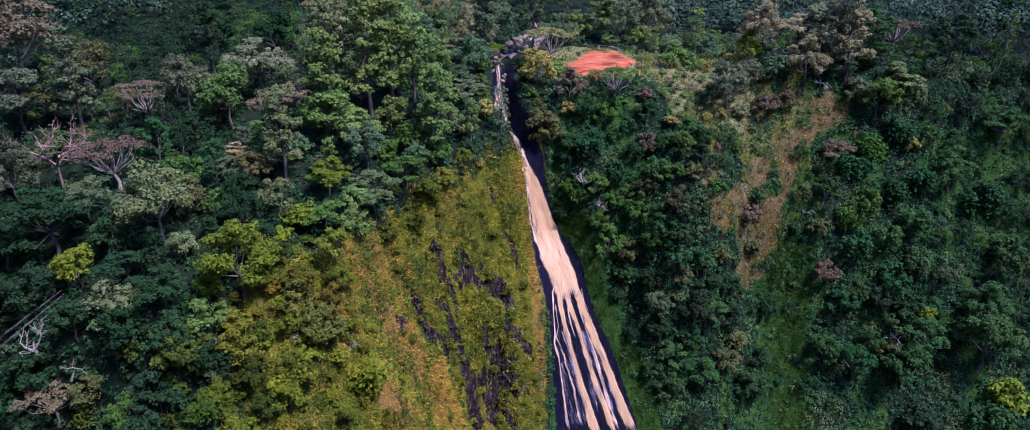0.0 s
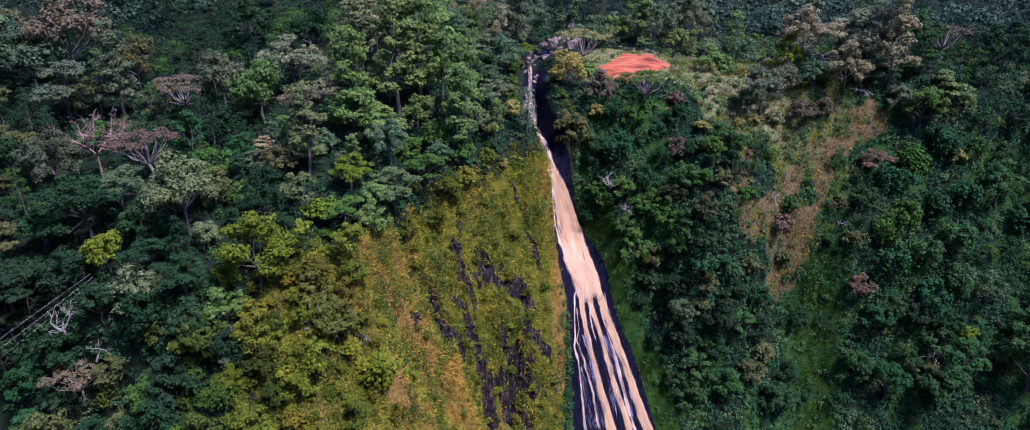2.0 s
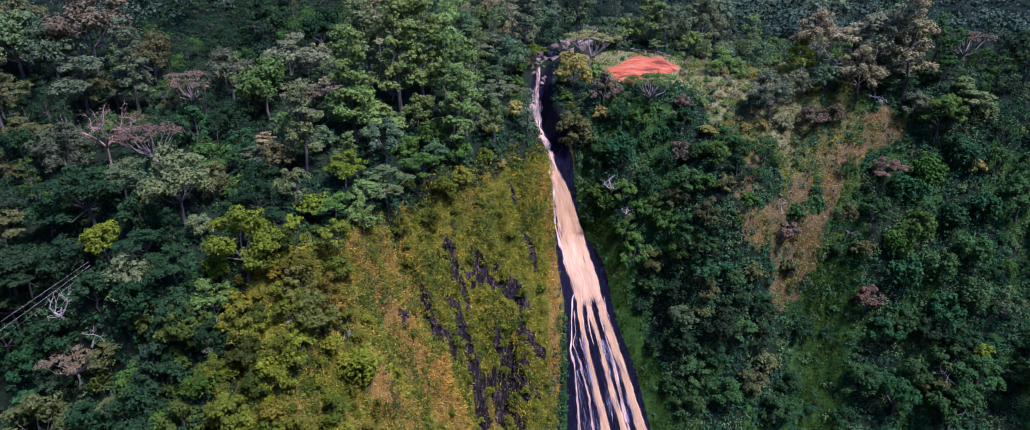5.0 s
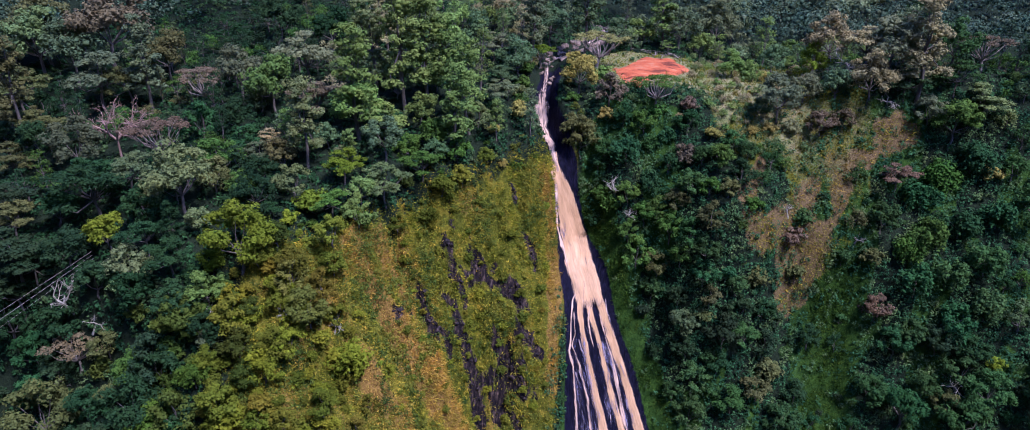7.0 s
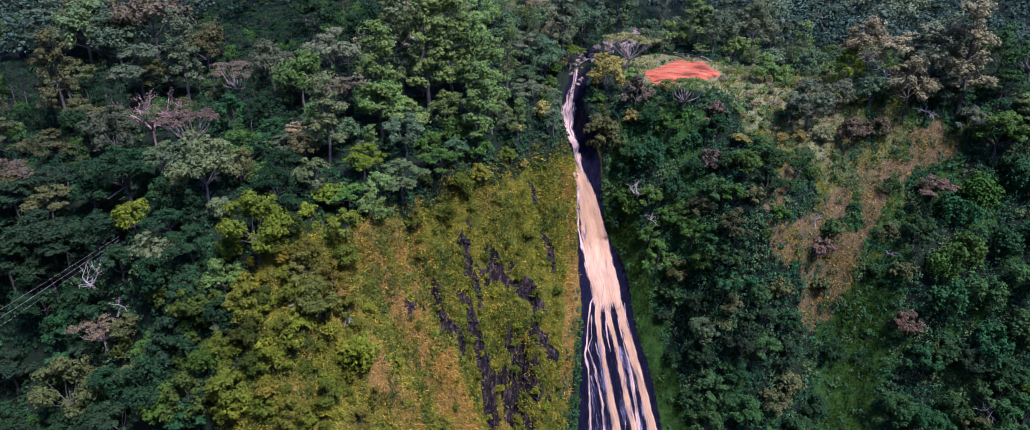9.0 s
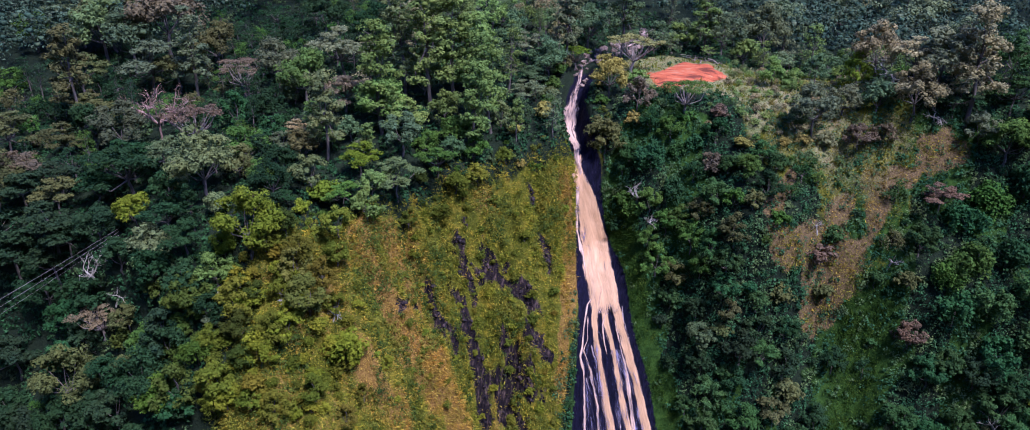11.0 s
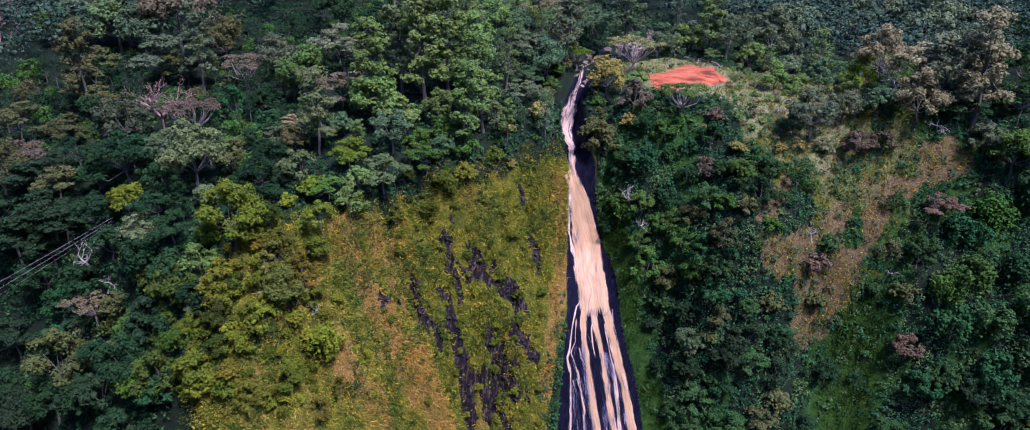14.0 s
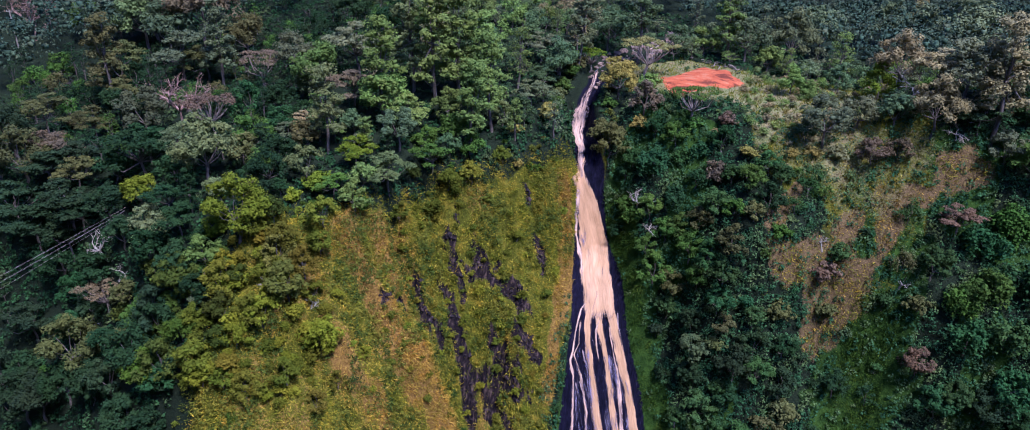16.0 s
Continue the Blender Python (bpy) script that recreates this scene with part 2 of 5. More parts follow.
# seams of broken rock in the buttress, in plan
SEAMS = (((-9.7, 106.2), (-8.3, 106.7)),
         ((-7.1, 106.7), (-4.7, 107.2), (-2.0, 108.1), (-0.6, 109.3)),
         ((-12.2, 103.1), (-10.7, 103.2), (-9.9, 103.1)),
         ((-10.1, 104.4), (-8.9, 105.4)),
         ((-12.8, 101.3), (-11.5, 100.8), (-10.0, 100.4)),
         ((-15.2, 97.3), (-13.9, 96.7), (-12.2, 96.6), (-10.6, 97.5)),
         ((-9.5, 99.3), (-8.3, 100.3), (-7.4, 100.3), (-5.0, 101.6), (-3.3, 102.2)),
         ((-5.1, 103.7), (-3.3, 103.9), (-0.7, 104.0)),
         ((-1.6, 105.4), (0.5, 106.8), (2.3, 107.2)),
         ((-0.6, 103.4), (2.5, 104.4)),
         ((-3.0, 102.1), (-0.1, 101.7)),
         ((-8.0, 98.6), (-6.0, 99.7)),
         ((-2.0, 114.5), (-0.8, 114.2), (0.2, 114.1)),
         ((-12.7, 106.0), (-12.0, 105.9)),
         ((-13.3, 103.4), (-12.1, 104.7)),
         ((-4.5, 116.2), (-3.7, 116.6)),
         ((-16.8, 89.8), (-15.4, 93.2)))
SEAM_WIDE = (0.6, 1.0, 0.8, 0.4, 0.9, 1.0, 1.3, 1.0, 0.9, 0.9, 0.8, 0.7, 0.8, 0.6, 0.4, 0.5, 0.5)


# the dark gully in the buttress, and the two crests left of it
GULLY = ((-19.7, 98.1), (-18.1, 96.3), (-15.8, 96.5), (-13.2, 94.6), (-10.2, 96.2), (-8.5, 97.6), (-6.6, 98.4))
CRESTS = (((-21.6, 90.5), (-17.6, 89.9), (-13.9, 90.1), (-10.8, 92.0), (-8.9, 93.5)), ((-23.4, 87.5), (-20.9, 84.8), (-17.7, 81.6), (-15.5, 80.0), (-13.5, 79.0)))


def beside(x, y, line):
    """How far a place lies from a line of points."""
    best = np.full(np.shape(x), 1e9)
    for (ax, ay), (bx, by) in zip(line, line[1:]):
        dx, dy = bx - ax, by - ay
        s = np.clip(((x - ax) * dx + (y - ay) * dy) / (dx * dx + dy * dy), 0, 1)
        best = np.minimum(best, np.hypot(x - ax - s * dx, y - ay - s * dy))
    return best


def rockiness(x, y):
    """Broken rock in the buttress beside the fall."""
    x, y = np.broadcast_arrays(np.asarray(x, float), np.asarray(y, float))
    total = np.zeros(np.shape(x))
    near = (x > -23) & (x < 6) & (y > 86) & (y < 120)
    if not near.any():
        return total
    px, py = x[near], y[near]
    torn = 1.9 * fbm(px / 1.5 - py / 4.0, py / 0.8, 40, 4)
    some = np.zeros(px.shape)
    for line, wide in zip(SEAMS, SEAM_WIDE):
        some = np.maximum(some, step(1.2, 0.6, beside(px, py, line) / (0.8 * wide) + torn))
    total[near] = some
    return total


def wet_and_shade(x, y):
    """Bare wet rock to both sides of the fall; the gorge's shade is painted with it."""
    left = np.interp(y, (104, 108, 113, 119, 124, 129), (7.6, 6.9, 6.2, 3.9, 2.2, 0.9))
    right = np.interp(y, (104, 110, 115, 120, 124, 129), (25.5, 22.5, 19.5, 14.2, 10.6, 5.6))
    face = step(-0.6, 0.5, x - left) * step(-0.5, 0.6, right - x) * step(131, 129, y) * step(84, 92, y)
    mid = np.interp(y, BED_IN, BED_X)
    # not wet rock alone: darkens the gorge in place of the overhang's shadow
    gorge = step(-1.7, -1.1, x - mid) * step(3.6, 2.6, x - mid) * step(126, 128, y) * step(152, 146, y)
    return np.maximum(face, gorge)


def spur(x, y):
    """The gully and the two crests of the buttress."""
    x, y = np.broadcast_arrays(np.asarray(x, float), np.asarray(y, float))
    lift = np.zeros(np.shape(x))
    near = (x > -28) & (x < -2) & (y > 74) & (y < 103)
    if near.any():
        px, py = x[near], y[near]
        some = -4.4 * step(1.9, 0.1, beside(px, py, GULLY))
        for line in CRESTS:
            some = some + 2.6 * step(3.2, 0.0, beside(px, py, line))
        lift[near] = some
    return lift


def ground(x, y):
    x, y = np.asarray(x, float), np.asarray(y, float)
    u, v = np.clip(x + 130.0, 0, 279.99), np.clip(y - 20.0, 0, 209.99)
    i, j = u.astype(int), v.astype(int)
    fu, fv = u - i, v - j
    z = (_Z[i, j] * (1 - fu) + _Z[i + 1, j] * fu) * (1 - fv) + (_Z[i, j + 1] * (1 - fu) + _Z[i + 1, j + 1] * fu) * fv
    steep = step(30, 45, z) * step(86, 74, z)
    z = z + 1.6 * fbm(x / 14.0, y / 14.0, 3, 3) + (0.5 + 0.7 * steep) * fbm(x / 3.2, y / 4.2, 9, 3)
    z = z + spur(x, y)
    ribs = step(-36, -26, x) * step(5, 0, x) * step(128, 118, y)
    z = z + ribs * (steep * 4.4 * fbm(x / 3.4 + y / 13.0, y / 9.0, 77, 3) + 1.7 * fbm(x / 1.5, y / 1.7, 79, 2))
    z = z + rockiness(x, y) * 1.6 * (np.abs(fbm(x / 2.2, y / 2.6, 23, 3)) * 2 - 0.5)
    mid, bed = np.interp(y, BED_IN, BED_X), np.interp(y, BED_IN, BED_UP)
    half = np.interp(y, (124, 128, 131, 136, 146, 160), (1.4, 1.5, 1.7, 1.6, 1.4, 2.2))
    carve = bed + np.maximum(np.abs(x - mid) - half, 0) * np.interp(y, (140, 150, 170), (3.4, 1.2, 0.5)) + 0.35 * fbm(x / 1.3, y / 1.6, 31, 3)
    near = step(124.5, 127, y) * step(205, 190, y)
    z = np.where(near > 0, z * (1 - near) + near * np.minimum(z, carve), z)
    # unseen slope behind the camera, added to keep sky light off the cliff
    z = z + np.clip(-25 - y, 0, 230) * 1.6
    far = np.maximum(np.maximum(y - 230, np.maximum(-125 - x, x - 145)), 0)
    z = z + np.where(y > 120, 0.16, 0.0) * far + 6 * fbm(x / 60.0, y / 60.0, 51, 2) * step(190, 260, np.hypot(x, y))
    return z


def cliff_in(x, up, lo=85.0, hi=141.0):
    """How far in the ground reaches the height up at x, on the face."""
    x, up = np.asarray(x, float), np.asarray(up, float)
    lo, hi = np.full(x.shape, lo), np.full(x.shape, hi)
    for _ in range(30):
        mid = 0.5 * (lo + hi)
        low = ground(x, mid) < up
        lo, hi = np.where(low, mid, lo), np.where(low, hi, mid)
    return 0.5 * (lo + hi)

# ---- meshes ----
def mesh_from(name, verts, faces, material):
    """A mesh from an array of points and an array of triangles or quads."""
    verts, faces = np.asarray(verts, np.float32), np.asarray(faces, np.int32)
    me = bpy.data.meshes.new(name)
    count, sides = faces.shape
    me.vertices.add(len(verts))
    me.vertices.foreach_set("co", verts.ravel())
    me.loops.add(count * sides)
    me.loops.foreach_set("vertex_index", faces.ravel())
    me.polygons.add(count)
    me.polygons.foreach_set("loop_start", np.arange(0, count * sides, sides, dtype=np.int32))
    me.update(calc_edges=True)
    me.materials.append(material)
    return me


def smooth(me):
    me.polygons.foreach_set("use_smooth", np.ones(len(me.polygons), bool))
    return me


def unit(v):
    return v / np.maximum(np.linalg.norm(v, axis=-1, keepdims=True), 1e-9)


def leaves(at, facing, size, rng, wide=0.75):
    """One small pointed leaf or spray at each place."""
    n = len(at)
    facing = unit(facing)
    along = unit(np.cross(facing, unit(rng.normal(size=(n, 3)))))
    across = np.cross(facing, along) * wide
    size = np.broadcast_to(np.asarray(size, float), (n,))[:, None] * 0.5
    verts = np.stack([at - along * size + across * size, at - along * size - across * size, at + along * size], axis=1).reshape(-1, 3)
    return verts, np.arange(3 * n).reshape(n, 3)


def tube(points, radii, sides=6):
    """A tapered round branch along a line of points."""
    points = [np.asarray(p, float) for p in points]
    verts, faces = [], []
    for k, p in enumerate(points):
        d = points[min(k + 1, len(points) - 1)] - points[max(k - 1, 0)]
        d = d / max(np.linalg.norm(d), 1e-9)
        a = np.cross(d, (0.31, 0.17, 0.93) if abs(d[2]) < 0.8 else (1.0, 0.2, 0.1))
        a /= np.linalg.norm(a)
        b = np.cross(d, a)
        for s in range(sides):
            t = 2 * math.pi * s / sides
            verts.append(p + radii[k] * (a * math.cos(t) + b * math.sin(t)))
    for k in range(len(points) - 1):
        for s in range(sides):
            u = (s + 1) % sides
            faces.append((k * sides + s, k * sides + u, (k + 1) * sides + u, (k + 1) * sides + s))
    return np.array(verts), np.array(faces)


def join(pieces):
    verts, faces, base = [], [], 0
    for v, f in pieces:
        if len(v):
            verts.append(v)
            faces.append(np.asarray(f) + base)
            base += len(v)
    return np.concatenate(verts), np.concatenate(faces)


# ---- ground ----
EARTH = ((10.3, 147.8), (11.6, 142.9), (15.6, 140.2), (18.6, 143.6), (25.5, 151.6), (22.0, 154.0), (17.0, 158.6))


def cleared(x, y):
    """1 on the bare red earth beside the stream."""
    x, y = np.asarray(x, float), np.asarray(y, float)
    inside = np.full(np.shape(x), 9.0)
    for (ax, ay), (bx, by) in zip(EARTH, EARTH[1:] + EARTH[:1]):
        side = ((bx - ax) * (y - ay) - (by - ay) * (x - ax)) / math.hypot(bx - ax, by - ay)
        inside = np.minimum(inside, side)
    return step(-0.5, 0.5, inside + 2.2 * fbm(x / 3.0, y / 3.0, 71, 3))


def olive_slope(x, y):
    """1 on the grassy shoulder between the slips of the right-hand wall."""
    up = np.interp(y, (112, 120, 126, 134, 141, 146), (50, 58, 66, 76, 85, 90))
    return step(1.15, 0.7, np.hypot((x - 45) / 13.5, (up - 79) / 9.5) + 0.5 * fbm(x / 5.0, y / 4.0, 78, 3)) * step(116, 120, y) * step(147, 143, y)


def lush_strip(x, y):
    """1 on the treeless strip of rank grass beside the wet rock."""
    edge = np.interp(y, (104, 110, 115, 120, 124, 129), (25.5, 22.5, 19.5, 14.2, 10.6, 5.6))
    return step(-0.8, 0.2, x - edge) * step(5.2, 3.6, x - edge + 2.0 * fbm(x / 4.0, y / 4.0, 75, 3)) * step(130, 127, y) * step(98, 102, y)


def meadow(x, y):
    """1 on open grass: round the red earth, and on the shoulder to its right."""
    a = step(1.15, 0.9, np.hypot((x - 18) / 15.0, (y - 150) / 9.5) + 0.3 * fbm(x / 5.0, y / 5.0, 72, 3))
    b = step(1.1, 0.8, np.hypot((x - 38) / 12.5, (y - 150) / 16.0) + 0.4 * fbm(x / 5.0, y / 5.0, 73, 3))
    return np.maximum(a, b)


def rim_at(x):
    return np.interp(x, STATION, RIM_IN)


def buttress(x, y):
    """1 on the grassy buttress to the left of the fall."""
    return step(-38, -31, x + 0.22 * (y - 80)) * step(6.5, 4.5, x) * step(1.0, -3.0, y - rim_at(x)) * step(38, 48, y)


# lines of sun-bleached grass along the crests of the buttress
BLEACHED = (((-23.3, 92.4), (-21.8, 89.1), (-20.5, 89.1), (-17.4, 89.3), (-13.7, 89.4), (-10.6, 91.9), (-8.5, 95.2)), ((-19.1, 79.3), (-16.9, 79.4), (-14.6, 80.2), (-13.0, 83.2)),
            ((-20.8, 98.2), (-19.7, 96.4), (-18.0, 95.6), (-15.6, 93.6)), ((0.4, 122.5), (1.8, 120.1), (3.1, 117.0), (4.1, 112.5), (4.9, 107.5)))


def dry_grass(x, y):
    x, y = np.asarray(x, float), np.asarray(y, float)
    line = np.zeros(np.shape(x))
    for way, wide in zip(BLEACHED, (2.3, 1.3, 1.2, 1.8)):
        line = np.maximum(line, step(wide, 0.2, beside(x, y, way) + 1.2 * fbm(x / 2.0, y / 2.0, 63, 3)))
    warm = step(-30, -22, x) * step(-9, -14, x)
    return buttress(x, y) * np.clip(0.12 + 0.22 * warm + 0.95 * line + 0.75 * fbm(x / 5.0, y / 5.0, 61, 4), 0, 1)


def brown_scar(x, y):
    """Slips of dry brown grass on the right-hand wall: across, height, reach of each."""
    up, total = ground(x, y), 0.0
    for cx, cz, rx, rz in ((36.5, 73, 2.4, 5), (40, 65.5, 4, 6), (47, 62.5, 6.5, 6), (46, 54, 3.2, 5.5), (53, 72, 4.5, 4.5), (47, 71, 3, 3), (61.5, 80, 4.0, 5.5), (57, 75.5, 2.5, 2.0)):
        total = np.maximum(total, step(1.25, 0.45, np.hypot((x - cx) / rx, (up - cz) / rz) + 0.9 * fbm(x / 2.4, up / 4.0, 65, 4)))
    return total * step(20, 30, x) * step(148, 144, y)


def make_ground():
    out = np.array([15, 35, 60, 90, 125, 170, 230, 300, 420, 700, 1100, 1700, 2600], float)
    xs = np.concatenate([-105 - out[::-1], np.arange(-105, -40, 1.0), np.arange(-40, 75, 0.62), np.arange(75, 120, 1.1), 120 + out])
    ys = np.concatenate([50 - out[::-1], np.arange(50, 141, 0.45), np.arange(141, 170, 0.8), np.arange(170, 235, 3.0), 235 + out])
    gx, gy = np.meshgrid(xs, ys, indexing="ij")
    gz = ground(gx, gy)
    nx, ny = gx.shape
    index = np.arange(nx * ny).reshape(nx, ny)
    quads = np.stack([index[:-1, :-1], index[1:, :-1], index[1:, 1:], index[:-1, 1:]], axis=-1).reshape(-1, 4)
    me = smooth(mesh_from("ground", np.stack([gx, gy, gz], axis=-1).reshape(-1, 3), quads, GROUND))
    x, y = gx.ravel(), gy.ravel()
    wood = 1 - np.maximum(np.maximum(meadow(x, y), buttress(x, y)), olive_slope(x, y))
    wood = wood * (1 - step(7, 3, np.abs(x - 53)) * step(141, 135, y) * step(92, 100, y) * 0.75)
    lush = lush_strip(x, y) + step(6.5, 4.5, np.abs(x - 53.5)) * step(133, 127, y) * step(92, 100, y) + step(92, 100, y) * step(4, 9, x) * step(2, -2, y - rim_at(x)) * step(-0.05, 0.15, fbm(x / 7.0, y / 7.0, 93, 3))
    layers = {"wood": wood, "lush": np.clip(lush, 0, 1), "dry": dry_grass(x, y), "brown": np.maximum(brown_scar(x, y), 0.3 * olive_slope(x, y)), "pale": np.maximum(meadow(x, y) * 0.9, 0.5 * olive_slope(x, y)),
              "rock": rockiness(x, y), "soil": cleared(x, y), "wet": wet_and_shade(x, y)}
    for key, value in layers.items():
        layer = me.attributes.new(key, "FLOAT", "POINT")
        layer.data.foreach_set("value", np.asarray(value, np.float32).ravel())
    return tagged(new("ground", me), "steep grassy and wooded valley side with bare rock", "ground", kind="structure")


make_ground()

# ---- the waterfall ----
def water_strip(rng, line, rows=60, cols=7, lift=0.3, rough=0.18, fray=0.3):
    """A sheet of falling water. line: across, height, width, from the top down."""
    across, up, wide = (np.array(v, float) for v in zip(*line))
    t = np.concatenate([[0], np.cumsum(np.hypot(np.diff(across), np.diff(up)))])
    s = np.linspace(0, t[-1], rows)
    ax, az, aw = np.interp(s, t, across), np.interp(s, t, up), np.interp(s, t, wide)
    seed = int(rng.integers(0, 900))
    u = np.linspace(-1, 1, cols)[None, :]
    ax, az, aw = ax[:, None], az[:, None], aw[:, None]
    edge = 1 + 0.4 * fray * fbm(az / 4.0, 3.3 + 0 * az, seed, 3) + 0.3 * fray * fbm(az / 1.1, np.sign(u) * 5.0 + 0 * az, seed + 3, 3)
    x = ax + 0.5 * u * aw * edge + 0.12 * fbm(az / 1.4, u * 2.0, seed + 5, 2)
    face = cliff_in(x, az + 0 * x)
    y = np.minimum(0.5 * (cliff_in(ax, az) + face), face) - lift * (1.15 - u * u) - 0.1 + rough * fbm(x * 2.2, az / 2.4, seed + 9, 3)
    verts = np.stack([x, y, az + 0.25 * (1 - u * u) + 0 * x], axis=-1).reshape(-1, 3)
    index = np.arange(rows * cols).reshape(rows, cols)
    quads = np.stack([index[:-1, :-1], index[1:, :-1], index[1:, 1:], index[:-1, 1:]], axis=-1).reshape(-1, 4)
    flow = np.stack([0.5 * u * aw + seed, s[:, None] + 0 * x, 0 * x], axis=-1).reshape(-1, 3)
    ends = np.minimum(0.5 * s + 0.15, 0.11 * (t[-1] - s))[:, None]
    rim = np.clip((1 - np.abs(u)) * np.maximum(aw, 1.3) * 0.75, 0, 0.65) - 0.16 + 2.4 * np.clip(ends - 0.5, -0.5, 0)
    return verts, quads, flow, (rim + 0 * x).ravel()


def water_part(name, data, material, parent, label):
    ob = part(name, data[:2], material, parent, label)
    flowing(ob.data, data[2], data[3])
    return ob


def flowing(me, flow, rim):
    layer = me.attributes.new("flow", "FLOAT_VECTOR", "POINT")
    layer.data.foreach_set("vector", np.asarray(flow, np.float32).ravel())
    layer = me.attributes.new("edge", "FLOAT", "POINT")
    layer.data.foreach_set("value", np.asarray(rim, np.float32).ravel())


def part(name, data, material, parent, label="", soft=True):
    me = mesh_from(name, data[0], data[1], material)
    if soft:
        smooth(me)
    ob = new(name, me)
    ob.parent = parent
    return tagged(ob, label)


def make_fall():
    rng = np.random.default_rng(5)
    fall = tagged(new("waterfall"), "tall muddy waterfall sliding down a dark wet cliff", "waterfall")
    sheet = [(1.2, 76.1, 1.1), (1.4, 75.0, 1.3), (2.2, 73.4, 1.7), (2.9, 71.4, 2.2), (3.7, 69.0, 3.0), (4.4, 66.0, 3.5), (5.3, 63.0, 4.1), (6.2, 60.0, 4.7), (7.3, 57.5, 5.1), (8.3, 55.6, 5.1), (9.1, 53.8, 4.9), (9.7, 52.2, 4.9), (10.3, 50.4, 4.8), (11.0, 48.6, 4.6)]
    water_part("sheet", water_strip(rng, sheet, 170, 21, 0.2, 0.06, 0.15), FALL, fall, "broad smooth sheet of muddy water")
    for line in ([(7.5, 56.2, 1.44), (8.0, 54.2, 1.44), (8.2, 52.0, 1.22), (8.5, 50.0, 1.09), (9.1, 47.2, 1.02), (9.8, 44.2, 1.02), (10.5, 42.0, 1.09), (11.5, 38.7, 1.29), (12.6, 34.8, 1.63), (14.0, 30.8, 1.97), (16.2, 25, 2.45)],
                 [(8.4, 56.5, 1.27), (9.0, 54.0, 1.27), (9.7, 51.2, 1.09), (10.5, 48.8, 1.02), (11.6, 46.1, 0.95), (12.9, 42.1, 1.02), (14.3, 37.9, 1.09), (15.5, 34.6, 1.29), (17.1, 30.9, 1.50), (19.6, 25, 1.90)],
                 [(9.4, 57.2, 1.61), (10.3, 54.6, 1.70), (11.2, 52.0, 1.63), (12.0, 50.1, 1.63), (13.7, 46.1, 1.56), (15.5, 41.7, 1.56), (17.0, 38.7, 1.56), (18.7, 34.5, 1.84), (20.3, 30.9, 2.18), (23.3, 25, 2.86)]):
        water_part("strand", water_strip(rng, line, 190, 11, 0.04, 0.10), FALL, fall, "thick peach-brown strand of water")
    for line in ([(2.2, 71.8, 0.5), (2.3, 70.0, 0.8), (2.5, 66.9, 0.6), (3.0, 63.4, 0.6), (3.9, 60.4, 0.7), (5.2, 57.1, 0.6), (6.4, 55.4, 0.7), (7.4, 53.7, 0.8)],
                 [(7.6, 53.8, 0.4), (6.9, 52.7, 0.5), (7.0, 49.8, 0.5), (7.2, 46.8, 0.5), (7.1, 45.3, 0.5), (8.0, 42.3, 0.5), (8.6, 37.6, 0.6), (9.5, 31.6, 0.9), (10.6, 26, 1.0)],
                 [(7.2, 51.6, 0.4), (7.9, 47.6, 0.5), (7.5, 45.9, 0.5), (8.7, 42.9, 0.5), (9.7, 39.3, 0.6), (10.9, 35.7, 0.7), (11.9, 31.1, 0.9), (13.4, 26, 1.1)],
                 [(7.2, 45.6, 0.4), (7.8, 45.5, 0.4), (8.3, 45.2, 0.4), (9.1, 44.4, 0.4), (9.7, 42.9, 0.4)],
                 [(11.5, 49.6, 0.5), (12.2, 47.6, 0.5), (13.7, 43.6, 0.5), (15.1, 40.2, 0.7), (16.4, 36.0, 0.8), (18.1, 30.8, 1.0), (20.5, 25, 1.2)],
                 [(10.0, 51.0, 0.4), (9.8, 49.0, 0.5), (10.5, 46.0, 0.4), (11.4, 43.0, 0.5), (12.0, 40.5, 0.4)],
                 [(10.2, 54.8, 0.4), (10.6, 53.0, 0.4), (11.0, 50.5, 0.5), (11.6, 48.4, 0.4)],
                 [(14.6, 41.0, 0.4), (15.8, 37.0, 0.6), (17.0, 33.4, 0.8), (19.4, 27, 1.0)]):
        water_part("rivulet", water_strip(rng, line, 130, 6, 0.1, 0.1, 0.5), FOAM, fall, "narrow pale thread of water")
    for _ in range(16):
        up = rng.uniform(34, 53)
        f = (55 - up) / 22
        x = rng.uniform(7.4 + 1.5 * f, 11.0 + 8.6 * f)
        drop = rng.uniform(4, 10)
        line = [(x + 0.36 * drop * k / 3 + rng.normal() * 0.2, up - drop * k / 3, rng.uniform(0.2, 0.5)) for k in range(4)]
        water_part("wisp", water_strip(rng, line, 40, 5, 0.14), WISP, fall, "thin pale rivulet over dark rock")
    for line in ([(8.6, 47.5, 2.0), (9.0, 44.0, 3.0), (9.8, 40.0, 3.6), (10.7, 36.0, 4.2), (12.0, 31.0, 5.0), (13.6, 26.0, 5.6)],
                 [(12.4, 45.0, 3.0), (14.2, 40.0, 4.2), (16.4, 34.0, 5.2), (19.0, 27.0, 6.0)],
                 [(3.6, 66.5, 1.0), (3.9, 62.5, 1.6), (5.0, 58.5, 1.7), (6.2, 56.2, 1.4)]):
        water_part("film", water_strip(rng, line, 100, 13, 0.04), FILM, fall, "lavender-grey film of water over rock")
    return fall


